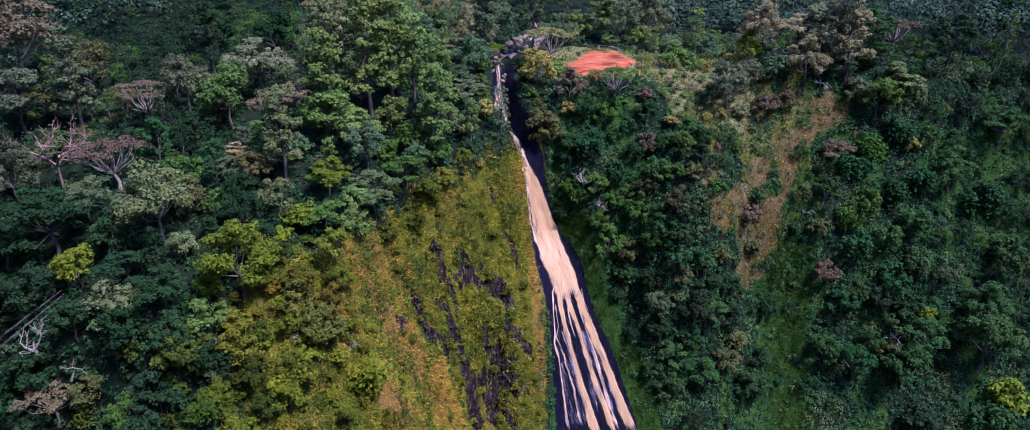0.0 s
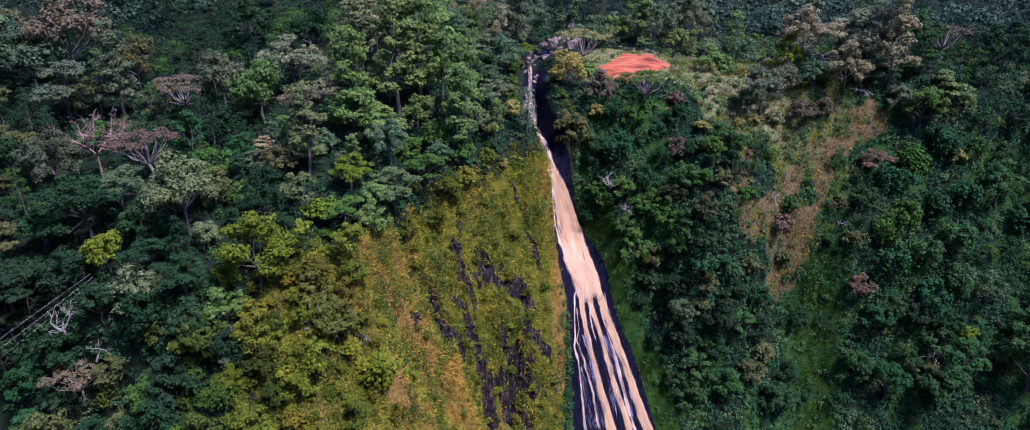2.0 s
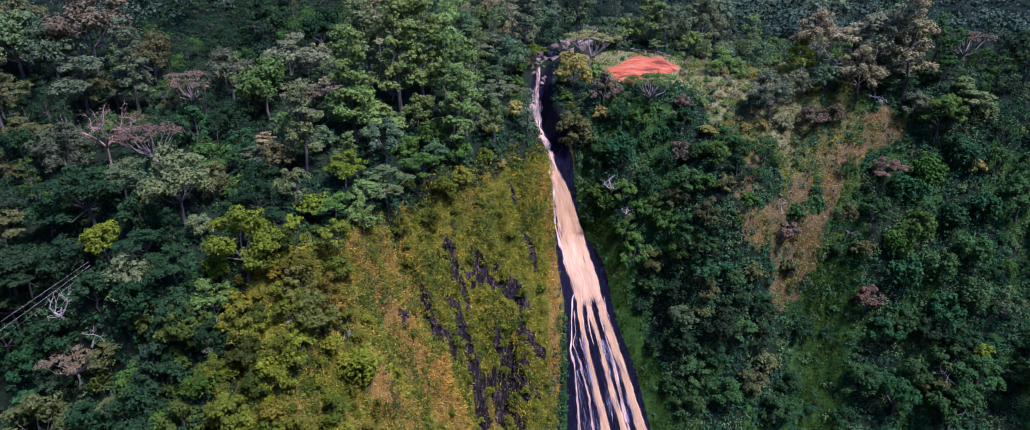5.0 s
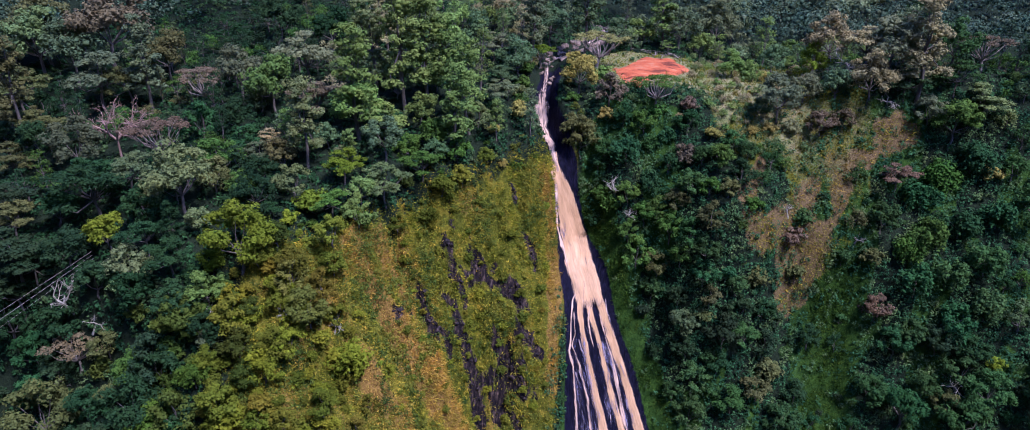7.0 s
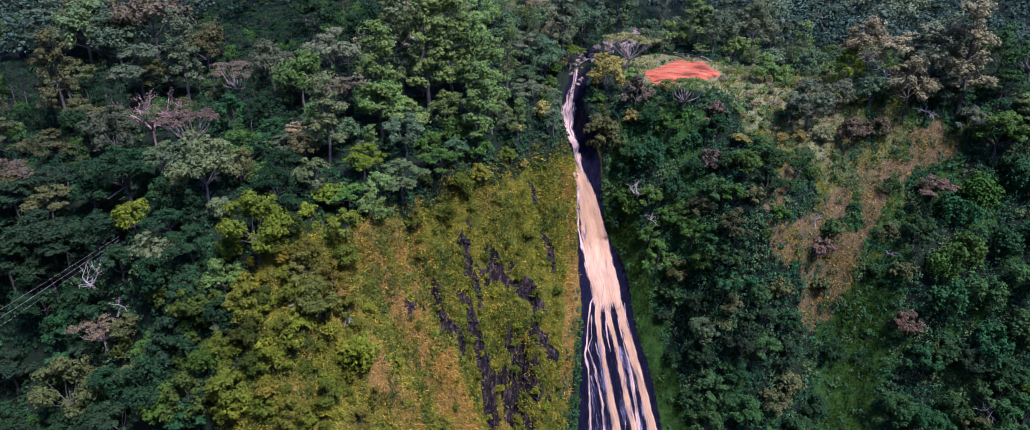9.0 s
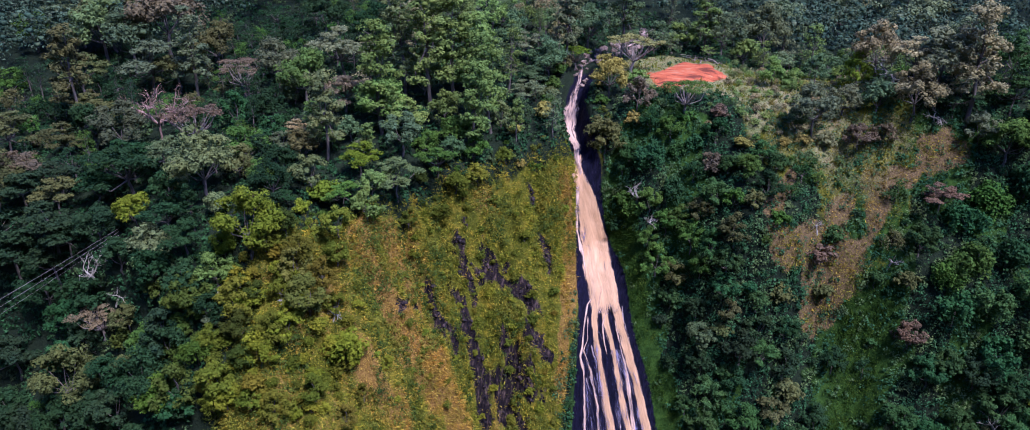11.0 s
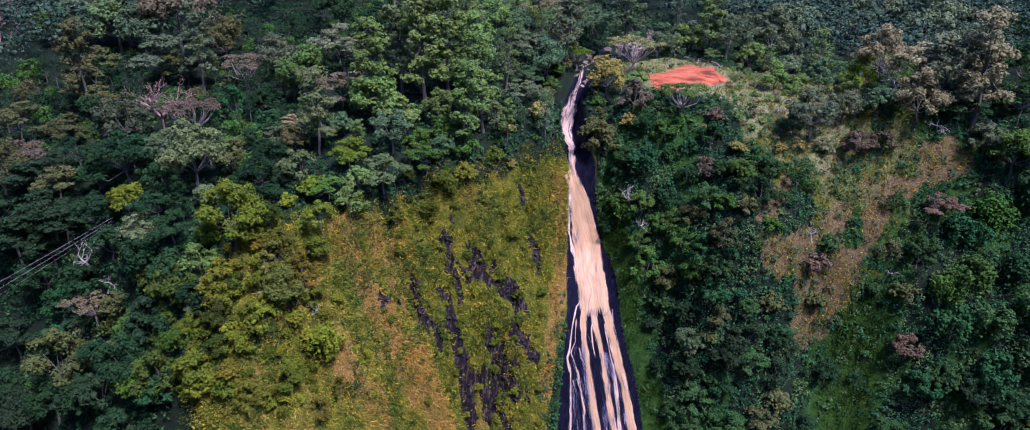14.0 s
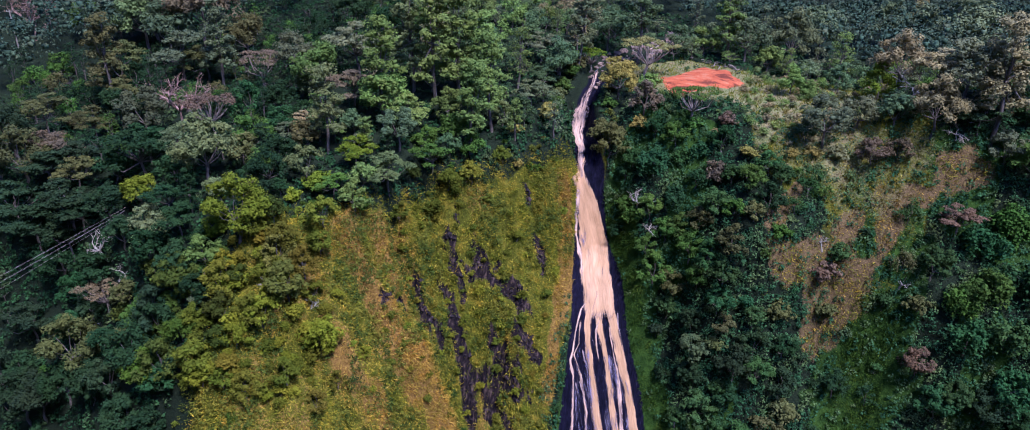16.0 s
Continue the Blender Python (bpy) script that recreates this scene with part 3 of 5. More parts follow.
def make_stream():
    """The water in the gorge above the fall, and its upper drop."""
    s = np.concatenate([np.linspace(126.5, 151, 120), np.linspace(151.4, 178, 50)])
    mid, bed = np.interp(s, BED_IN, BED_X), np.interp(s, BED_IN, BED_UP)
    half = np.interp(s, (126.5, 128, 131, 134, 136, 138, 141, 143, 146, 150, 156, 178), (0.7, 0.85, 1.0, 1.15, 1.4, 1.35, 1.2, 1.0, 0.85, 0.75, 0.7, 0.6))
    run = np.concatenate([[0], np.cumsum(np.hypot(np.diff(s), np.diff(bed)))])
    u = np.linspace(-1, 1, 9)[None, :]
    x = mid[:, None] + u * half[:, None] * (1 + 0.7 * fbm(s[:, None] / 2.4, np.sign(u) * 4.0, 301, 3))
    y = s[:, None] - 0.35 * (1 - u * u)
    z = bed[:, None] + 0.36 + 0.18 * fbm(s[:, None] * 0.8, u * 1.5, 311, 3)
    verts = np.stack([x, y, z], axis=-1).reshape(-1, 3)
    index = np.arange(verts.shape[0]).reshape(len(s), 9)
    quads = np.stack([index[:-1, :-1], index[:-1, 1:], index[1:, 1:], index[1:, :-1]], axis=-1).reshape(-1, 4)
    me = smooth(mesh_from("stream", verts, quads, FOAM))
    flowing(me, np.stack([u * half[:, None], run[:, None] + 0 * x, 0 * x], axis=-1), np.clip((1 - np.abs(u)) * half[:, None], 0, 0.5) + np.interp(s, (140, 143, 180), (0.04, -0.2, -0.24))[:, None] + 0 * x)
    return tagged(new("stream", me), "muddy stream dropping over rock ledges", "stream", kind="structure")


make_fall()
make_stream()

# ---- trees ----
CUBE = unit(np.array([(a, b, c) for a in (-1, 1) for b in (-1, 1) for c in (-1, 1)], float))
CUBE_FACES = np.array([(0, 1, 3), (0, 3, 2), (4, 6, 7), (4, 7, 5), (0, 4, 5), (0, 5, 1), (2, 3, 7), (2, 7, 6), (0, 2, 6), (0, 6, 4), (1, 5, 7), (1, 7, 3)])


def sprays(rng, centre, radii, count, size, up=0.35, loose=0.28, droop=0.0):
    """Leaves over the upper and outer skin of one clump."""
    d = unit(rng.normal(size=(count, 3)) + (0, 0, up))
    r = rng.uniform(0.72, 1.06, size=(count, 1))
    at = np.asarray(centre) + d * r * np.asarray(radii)
    facing = unit(unit(d / np.asarray(radii)) + loose * rng.normal(size=(count, 3)) + (0, 0, 0.4))
    at[:, 2] -= droop * rng.uniform(0, 1, size=count) ** 2
    return leaves(at, facing, rng.uniform(0.7, 1.35, count) * size, rng)


def clump(rng, centre, radius, flat, density, size, subs=6, droop=0.0):
    """A bough: smaller clumps round its centre, each a skin of leaves."""
    out = []
    for _ in range(subs):
        d = unit(rng.normal(size=3) + np.array((0, 0, 0.4)))
        c = np.asarray(centre) + d * radius * np.array((0.75, 0.75, 0.75 * flat))
        r = radius * rng.uniform(0.38, 0.6)
        out.append(sprays(rng, c, (r, r, r * max(flat, 0.35)), density, size, droop=droop))
    spin = np.array(Euler(rng.uniform(0, 6.28, 3)).to_matrix())
    out.append((np.asarray(centre) + CUBE @ spin * radius * np.array((0.36, 0.36, 0.36 * flat)), CUBE_FACES))
    return join(out)


def limbs(rng, foot, fork, tips, thick, bend=0.6):
    """A trunk and its limbs to the boughs."""
    foot, fork = np.asarray(foot, float), np.asarray(fork, float)
    mid = (foot + fork) / 2 + rng.normal(size=3) * (0.25, 0.25, 0)
    out = [tube([foot - (0, 0, 1.2), foot, mid, fork], [thick * 1.3, thick, thick * 0.85, thick * 0.7], 7)]
    for tip in tips:
        tip = np.asarray(tip, float)
        mid = fork * 0.45 + tip * 0.55 + rng.normal(size=3) * bend * 0.5 - (0, 0, 0.1 * np.linalg.norm(tip - fork))
        r = thick * rng.uniform(0.32, 0.5)
        out.append(tube([fork, mid, tip], [r, r * 0.7, r * 0.25], 5))
    return join(out)


def round_tree(rng, leaf=0.35):
    boughs = []
    for k in range(15):
        a, e = 2.4 * k + rng.uniform(-0.4, 0.4), math.asin(rng.uniform(-0.35, 1.0))
        boughs.append((3.2 * math.cos(a) * math.cos(e) * rng.uniform(0.8, 1.1), 3.2 * math.sin(a) * math.cos(e) * rng.uniform(0.8, 1.1), 6.0 + 3.3 * math.sin(e) * rng.uniform(0.8, 1.15)))
    crown = join([clump(rng, b, rng.uniform(1.3, 1.95), 0.8, 48, leaf) for b in boughs])
    return limbs(rng, (0, 0, 0), (0, 0, 3.4), boughs[:8], 0.26), crown


def small_tree(rng, leaf=0.44):
    boughs = []
    for k in range(11):
        a, e = 2.4 * k + rng.uniform(-0.4, 0.4), math.asin(rng.uniform(-0.3, 1.0))
        boughs.append((3.1 * math.cos(a) * math.cos(e) * rng.uniform(0.75, 1.1), 3.1 * math.sin(a) * math.cos(e) * rng.uniform(0.75, 1.1), 4.3 + 3.2 * math.sin(e) * rng.uniform(0.8, 1.15)))
    crown = join([clump(rng, b, rng.uniform(1.4, 2.0), 0.8, 43, leaf, 5) for b in boughs])
    return limbs(rng, (0, 0, 0), (0, 0, 2.2), boughs[:6], 0.24), crown


def tall_tree(rng, leaf=0.33):
    boughs = []
    for k in range(19):
        f = k / 18
        a, r = 2.4 * k + rng.uniform(-0.5, 0.5), (2.7 - 1.7 * f) * rng.uniform(0.55, 1.1)
        boughs.append((r * math.cos(a), r * math.sin(a), 4.5 + 10.5 * f + rng.uniform(-0.5, 0.5)))
    crown = join([clump(rng, b, rng.uniform(1.1, 1.75), 0.6, 43, leaf) for b in boughs])
    return limbs(rng, (0, 0, 0), (0.2, 0, 8.0), boughs[::2], 0.28), crown


def tier_tree(rng, leaf=0.35):
    boughs = []
    for k in range(16):
        a, r = 2.4 * k + rng.uniform(-0.5, 0.5), rng.uniform(0.8, 4.4)
        boughs.append((r * math.cos(a), r * math.sin(a), 9.0 - 0.42 * r - rng.uniform(0, 3.2)))
    crown = join([clump(rng, b, rng.uniform(1.3, 2.1), 0.22, 42, leaf) for b in boughs])
    return limbs(rng, (0, 0, 0), (0.2, 0.1, 3.8), boughs, 0.24), crown


def umbrella_tree(rng, leaf=0.32):
    boughs = []
    for k in range(17):
        a, r = 2.4 * k + rng.uniform(-0.3, 0.3), 5.2 * math.sqrt((k + 0.5) / 17)
        boughs.append((r * math.cos(a), r * math.sin(a), 8.2 - 0.05 * r * r + rng.uniform(-0.4, 0.4)))
    crown = join([clump(rng, b, rng.uniform(1.1, 1.6), 0.18, 24, leaf, 6) for b in boughs])
    return limbs(rng, (0, 0, 0), (0.3, 0.1, 3.0), boughs, 0.36), crown


def bush(rng, leaf=0.31):
    boughs = []
    for k in range(8):
        a, r = 2.4 * k, rng.uniform(0.2, 1.25)
        boughs.append((r * math.cos(a), r * math.sin(a), 1.9 - 0.5 * r + rng.uniform(-0.6, 0.5)))
    crown = join([clump(rng, b, rng.uniform(0.75, 1.15), 0.85, 25, leaf, 5) for b in boughs])
    return limbs(rng, (0, 0, 0), (0, 0, 0.7), boughs[:5], 0.09), crown


def vine_bush(rng, leaf=0.31):
    boughs = []
    for k in range(9):
        a, r = 2.4 * k, rng.uniform(0.3, 2.0)
        boughs.append((r * math.cos(a), r * math.sin(a), 3.4 - 0.5 * r + rng.uniform(-0.6, 0.5)))
    crown = join([clump(rng, b, rng.uniform(0.8, 1.2), 0.8, 42, leaf, 6, droop=2.2) for b in boughs])
    return limbs(rng, (0, 0, 0), (0, 0, 1.6), boughs[:5], 0.12), crown


def twigs(rng, start, way, length, thick, depth, out):
    bend = unit(way + 0.35 * rng.normal(size=3))
    mid = start + way * length * 0.5
    tip = mid + bend * length * 0.5
    out.append(tube([start, mid, tip], [thick, thick * 0.8, thick * 0.55], 5 if depth > 1 else 3))
    if depth:
        for _ in range(3 if depth > 1 else 4):
            d = unit(bend + 0.75 * rng.normal(size=3) + (0, 0, 0.12))
            twigs(rng, tip if rng.random() < 0.6 else mid, d, length * rng.uniform(0.6, 0.85), thick * 0.55, depth - 1, out)


def bare_tree(rng, leaf=0.32):
    out = []
    twigs(rng, np.array((0, 0, -0.8)), np.array((0, 0.0, 1.0)), 4.2, 0.22, 0, out)
    for k in range(5):
        a = 1.257 * k + rng.uniform(-0.3, 0.3)
        twigs(rng, np.array((0, 0, 3.2)), unit(np.array((math.cos(a), math.sin(a), 0.9))), 2.6, 0.15, 3, out)
    wood = join(out)
    top = wood[0][wood[0][:, 2] > 4.5]
    pick = top[rng.integers(0, len(top), 420)] + rng.normal(size=(420, 3)) * 0.25
    return wood, leaves(pick, rng.normal(size=(420, 3)) + (0, 0, 1), rng.uniform(0.6, 1.3, 420) * leaf, rng)


KINDS = {"round": (round_tree, 3), "small": (small_tree, 4), "tall": (tall_tree, 3), "tier": (tier_tree, 3), "umbrella": (umbrella_tree, 2), "bush": (bush, 4), "vine": (vine_bush, 3), "bare": (bare_tree, 3)}
REACH = {"round": 4.6, "small": 4.6, "tall": 3.4, "tier": 5.3, "umbrella": 6.0, "bush": 2.1, "vine": 2.8, "bare": 4.6}
MODELS = {}
for _n, (_kind, (_make, _count)) in enumerate(KINDS.items()):
    for _k in range(_count):
        _wood, _crown = _make(np.random.default_rng(100 * _n + _k))
        MODELS[_kind, _k] = (smooth(mesh_from("trunk", *_wood, BARK)), mesh_from("crown", *_crown, LEAF))

WORDS = {"round": ("tree", "broad-crowned green tree in the hillside forest"), "small": ("tree", "small round-crowned tree on the steep slope"), "tall": ("tree", "tall slender tree with heaped green foliage"),
         "tier": ("tree", "spreading tree with flat grey-green layers of leaves"), "umbrella": ("tree", "pale umbrella-shaped tree with bare forked limbs"),
         "bush": ("shrub", "low rounded leafy shrub on the steep slope"), "vine": ("shrub", "shrub overhung with trailing green vines"),
         "bare": ("tree", "dry almost leafless tree with fine twigs")}
_turn = random.Random(7)


def plant(kind, x, y, size, colour, sink=0.3, stretch=1.0, label="", bark=None):
    """One tree or shrub of that kind; size: the reach of its crown in metres."""
    category, words = WORDS[kind]
    wood, crown = MODELS[kind, _turn.randrange(KINDS[kind][1])]
    thing = new({"tree": "tree", "shrub": "shrub"}[category])
    s = size / REACH[kind]
    thing.matrix_basis = Matrix.LocRotScale((x, y, float(ground(x, y)) - sink), Euler((_turn.uniform(-0.06, 0.06), _turn.uniform(-0.06, 0.06), _turn.uniform(0, 6.28))), (s, s, s * stretch))
    a, b = new("trunk", wood), new("crown", crown)
    for o in (a, b):
        o.parent = thing
    b.color = (*colour, 1)
    if bark:
        a.material_slots[0].link = "OBJECT"
        a.material_slots[0].material = bark
    return tagged(thing, label or words, category, group="hillside trees" if category == "tree" else "hillside shrubs")


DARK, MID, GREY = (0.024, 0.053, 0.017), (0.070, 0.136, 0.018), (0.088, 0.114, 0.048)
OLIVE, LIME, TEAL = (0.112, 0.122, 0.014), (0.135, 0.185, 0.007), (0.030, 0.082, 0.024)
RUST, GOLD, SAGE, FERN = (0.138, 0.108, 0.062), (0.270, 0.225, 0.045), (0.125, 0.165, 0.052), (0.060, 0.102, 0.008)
# first four: tones above brightened for the plateau, light and haze in colour
LIT_GREY, LEAFY, LIT_DARK, HAY, CELERY = (0.132, 0.160, 0.068), (0.152, 0.222, 0.042), (0.084, 0.132, 0.048), (0.265, 0.238, 0.100), (0.112, 0.170, 0.030)
# first of these: grey leaf tone darkened to stand in for low shade
SHADED_GREY, HAZEL, IVY = (0.028, 0.051, 0.020), (0.096, 0.104, 0.030), (0.045, 0.094, 0.022)
MOSSY = (0.070, 0.100, 0.012)
BRIGHT = {DARK: MID, SHADED_GREY: MID, MID: LEAFY, TEAL: MID, HAZEL: SAGE, GREY: SAGE, CELERY: LEAFY, LIT_DARK: CELERY, LIT_GREY: SAGE}
WARM = {LEAFY: (0.150, 0.175, 0.008), LIME: (0.165, 0.178, 0.005), FERN: (0.092, 0.106, 0.005), OLIVE: (0.150, 0.134, 0.007), DARK: (0.042, 0.058, 0.007), MID: (0.088, 0.108, 0.007), HAZEL: (0.125, 0.116, 0.010), CELERY: (0.140, 0.150, 0.009), SAGE: (0.120, 0.130, 0.020), MOSSY: (0.105, 0.116, 0.007)}


def shade(c, rnd, spread=0.22):
    k = 1 + rnd.uniform(-spread, spread)
    return tuple(v * k * (1 + rnd.uniform(-0.08, 0.08)) for v in c)


PLANTED = []
_tone = random.Random(21)


def free(x, y, gap):
    for px, py, pr in PLANTED:
        if (px - x) ** 2 + (py - y) ** 2 < (gap + pr) ** 2:
            return False
    PLANTED.append((x, y, gap))
    return True


def grove(kind, colour, spots):
    """Trees of one kind and colour, each at its place with the reach of its crown."""
    for x, y, r in spots:
        tone = colour
        if (-36 < x < -10 and y < 92 or -20 < x < 6 and y < 122) and kind in ("bush", "small"):
            tone, r = WARM.get(colour, colour), r * 0.82
        # low left shrubs take a darker tone: valley shade put into leaf colour
        elif x <= -36 and y < 85 and kind == "bush" and colour in (LIME, OLIVE, FERN, CELERY):
            tone = MOSSY
        elif -36 < x < -6 and 92 < y < 128:
            tone = BRIGHT.get(colour, colour)
        PLANTED.append((x, y, r * (0.85 if kind not in ("bush", "vine") else 0.7)))
        bark = RUST_BARK if kind == "bare" else PALE_BARK if kind == "umbrella" else None
        plant("small" if kind == "round" and r < 3.4 else kind, x, y, r * (1.3 if kind == "bare" else 1.18), shade(tone, _tone), bark=bark)


grove("small", MOSSY, [(-40.4, 74.1, 3.1), (-26.8, 73.0, 2.7), (-38.0, 66.6, 3.0), (-23.3, 84.6, 2.5), (-20.4, 71.7, 2.4), (-23.7, 67.4, 2.5), (-35.7, 71.4, 2.3), (-16.9, 77.9, 1.7)])
grove("small", CELERY, [(-33.3, 74.9, 3.3), (-31.8, 67.6, 3.4), (-24.0, 86.9, 2.7), (-11.3, 109.3, 2.3)])
grove("small", SAGE, [(-24.3, 78.0, 3.7), (-27.8, 80.6, 2.8)])
grove("small", LIME, [(-19.4, 78.0, 3.6), (-26.9, 70.3, 2.5), (-15.9, 83.2, 1.5)])
grove("small", MID, [(-46.9, 71.6, 2.9), (-19.1, 99.1, 1.7), (-22.5, 92.4, 2.4), (-15.4, 104.2, 1.9), (-8.3, 115.0, 2.0), (-13.7, 106.2, 2.3)])
grove("tier", GREY, [(-115.5, 134, 6), (-83.3, 119.1, 5.7), (-60.6, 95, 3.7), (-20.8, 99.3, 3.4), (-111.9, 128.4, 5.3)])
grove("round", HAZEL, [(-105.6, 133, 5.6), (-76.8, 131.1, 4.1), (-46.7, 95.6, 2.8), (-53.6, 75.1, 2.3), (-61.7, 69.2, 4.3), (-38.5, 102.3, 2.7), (-11.5, 121.9, 2.3), (5.8, 130.4, 3.3), (30.2, 122.1, 2.6), (21.4, 122.7, 2.7), (74, 120.2, 2.5), (-84.8, 82.9, 4.1)])
grove("round", GREY, [(-93.8, 125.6, 5.1), (-56, 121.7, 3.9), (-74.9, 100.7, 4.1), (-33.5, 95.4, 2.8), (26.9, 117.6, 2.7)])
grove("round", RUST, [(-90.4, 132.7, 7), (10.3, 135.1, 2.7), (48.1, 136.7, 2.3), (52.1, 137.7, 2.1), (60.8, 126.5, 2.7)])
grove("tier", HAZEL, [(-79.5, 121.5, 4.3), (-99.6, 117.3, 4.6), (-85, 106.3, 4.4), (-85.1, 97.6, 3.7), (-74.7, 85.3, 3.6), (-95.8, 96, 4.8), (73.9, 219.9, 5.4)])
grove("tall", GREY, [(-74.3, 120.3, 3.3)])
grove("umbrella", RUST, [(-62.1, 119.4, 4.7), (-60, 102.6, 4.8), (-58.8, 74.7, 3.7), (77.5, 149.9, 4.3)])
grove("round", MID, [(-47.6, 99.2, 3.3), (-41.2, 93.9, 2.3), (-23.1, 95.8, 2.2), (-29.8, 112.8, 4.1), (30.7, 128.5, 2.4), (15.7, 123.4, 2.2), (17.5, 122.9, 2.7), (23.1, 123.9, 2.6), (20.6, 125.5, 2.2), (71.7, 140.8, 3.6), (-116, 114.7, 3.1), (-124.5, 129.3, 3.7)])
grove("round", TEAL, [(-46.4, 104.6, 2.7), (-55.5, 107.6, 3.1), (-67, 75.5, 2.8), (-65.6, 72.3, 2.8), (-55.3, 70.7, 2.6), (-17.1, 113.8, 2.9), (29.4, 119.4, 2.6), (64.6, 124.3, 3), (66.6, 118.9, 3.6)])
grove("round", SHADED_GREY, [(-70.5, 65, 3.9), (-77, 66, 3.6)])
grove("round", SAGE, [(-47.6, 88.8, 4.4), (-44, 86.6, 2), (-50.3, 78.7, 2.7), (-49.6, 117, 2.5), (-102.5, 127.5, 5.8)])
grove("tier", DARK, [(-62.7, 88.9, 5.4), (-49.8, 82.1, 3.1), (-43.7, 78.7, 3.3), (-26.4, 92.8, 2.4), (-17, 106.4, 3), (-66.6, 94.1, 4.2)])
grove("round", DARK, [(-70.1, 89.4, 3.3), (-53.4, 87.7, 3), (-50.9, 110.4, 3.1), (-81.7, 101.1, 3.4), (-61.2, 80.3, 3.1), (-48.2, 76.5, 2.8), (-55.2, 77.6, 2.9), (-45.1, 67.8, 3.6), (-60.8, 76.3, 3.3), (-70.8, 76.9, 3.5), (-39.6, 96.8, 2.6), (-12.7, 112, 2.2), (-46.1, 141.3, 3.9), (-59.4, 145.4, 4.2), (-20.9, 111.4, 2.2), (34.4, 126, 2.4), (49.4, 122.8, 2.3), (47.7, 117.6, 2.3), (77.9, 124.1, 2.8), (88.3, 148.6, 4.1), (115.9, 177.7, 5.4), (-73, 68, 3.2)])
grove("tier", SHADED_GREY, [(-77.7, 89.1, 3.7), (-69, 79.1, 5), (-66.5, 79.1, 3.1), (-69, 77.9, 3.9), (-80, 84.3, 4), (-81.6, 78.3, 4.6), (-76.7, 77.7, 5.2), (-75.2, 72, 4)])
grove("bare", RUST, [(-69.9, 104.7, 4.8), (-136.3, 124.1, 5)])
grove("round", LIME, [(-34.8, 80.8, 4), (-38.9, 80.6, 1.9), (-56.7, 83.1, 2.8), (47.8, 148.8, 3)])
grove("round", DARK, [(-62, 67, 3.4), (-55, 66.5, 3.3), (-45, 64, 3.2), (-38, 63.5, 2.8)])
grove("round", SHADED_GREY, [(-67, 65.5, 3.6), (-50, 66.5, 3.0)])
grove("bush", SAGE, [(-52.2, 77.9, 1.4)])
for _n in range(22):
    # dark shrubs fill the gully of the buttress
    _s = _n / 21 * (len(GULLY) - 1)
    _k, _f = min(int(_s), len(GULLY) - 2), _s - min(int(_s), len(GULLY) - 2)
    grove("bush", (0.030, 0.064, 0.010), [(GULLY[_k][0] * (1 - _f) + GULLY[_k + 1][0] * _f + 0.5 * math.sin(7.1 * _n), GULLY[_k][1] * (1 - _f) + GULLY[_k + 1][1] * _f + 0.5 * math.cos(4.3 * _n), 0.8 + 0.35 * math.sin(2.9 * _n))])
grove("bush", MID, [(-5.6, 132.5, 1.5), (-6.6, 138.5, 1.7), (-6.4, 143.5, 1.8), (3.4, 136.5, 1.5), (1.6, 146.5, 1.5)])
grove("bush", HAZEL, [(-6.2, 135.4, 1.7), (-6.8, 147.5, 2.1), (1.9, 141.5, 1.4), (-5.4, 129.6, 1.5)])
grove("tier", LIT_DARK, [(-9.6, 136, 2.8), (-9.4, 143, 2.9)])
grove("bush", LIME, [(-40.5, 74.8, 3.1), (-33.3, 75.5, 2.4), (-30.1, 66.3, 2.9), (-28, 71.4, 2.2), (-30.6, 94.1, 2.7), (-31.8, 89.8, 1.8), (81.4, 123.7, 1.7), (95.3, 115, 3.8)])
grove("bush", OLIVE, [(-47.5, 75.9, 1.8), (-54.7, 74.3, 1.9), (-39, 70.6, 1.3), (-27.2, 68, 2)])
grove("round", SHADED_GREY, [(-62.2, 74.3, 2.5), (-44.3, 71.8, 3.2), (27.5, 116.2, 2.5), (33.7, 116.9, 3.1), (71.6, 125, 3), (-94.6, 88.1, 4.4)])
grove("bush", TEAL, [(-38.1, 66.5, 2.7), (21.3, 132.3, 1.8), (33.5, 120.1, 1.9)])
grove("bush", MID, [(-34, 69.7, 1.9), (-14.1, 106.8, 1.7), (19.2, 134.8, 1.5), (12.2, 126.1, 1.9), (10.2, 128, 1.8), (37.1, 124.4, 1.9)])
grove("bush", GREY, [(-36.7, 73.4, 1.7)])
grove("tier", LIT_GREY, [(-44.7, 126.6, 5.4), (-9.2, 128.7, 3.1), (-13.8, 144.2, 3.5)])
grove("round", CELERY, [(-47.3, 117.5, 4.2)])
grove("tier", RUST, [(-38.8, 116, 4), (62.6, 135.8, 3.2), (-83.7, 88.5, 4.7)])
grove("tall", HAZEL, [(-34.6, 102.4, 2.8), (-91.1, 107.6, 3.6)])
grove("tier", LIME, [(-27.7, 100.4, 3.1)])
grove("tall", MID, [(-29.8, 112.5, 3.6)])
grove("tier", MID, [(-25.4, 112.3, 3.8)])
grove("tall", LIT_GREY, [(-30.4, 123.3, 3.4), (-6.6, 146.3, 3.2)])
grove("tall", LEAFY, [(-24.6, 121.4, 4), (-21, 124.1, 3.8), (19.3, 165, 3)])
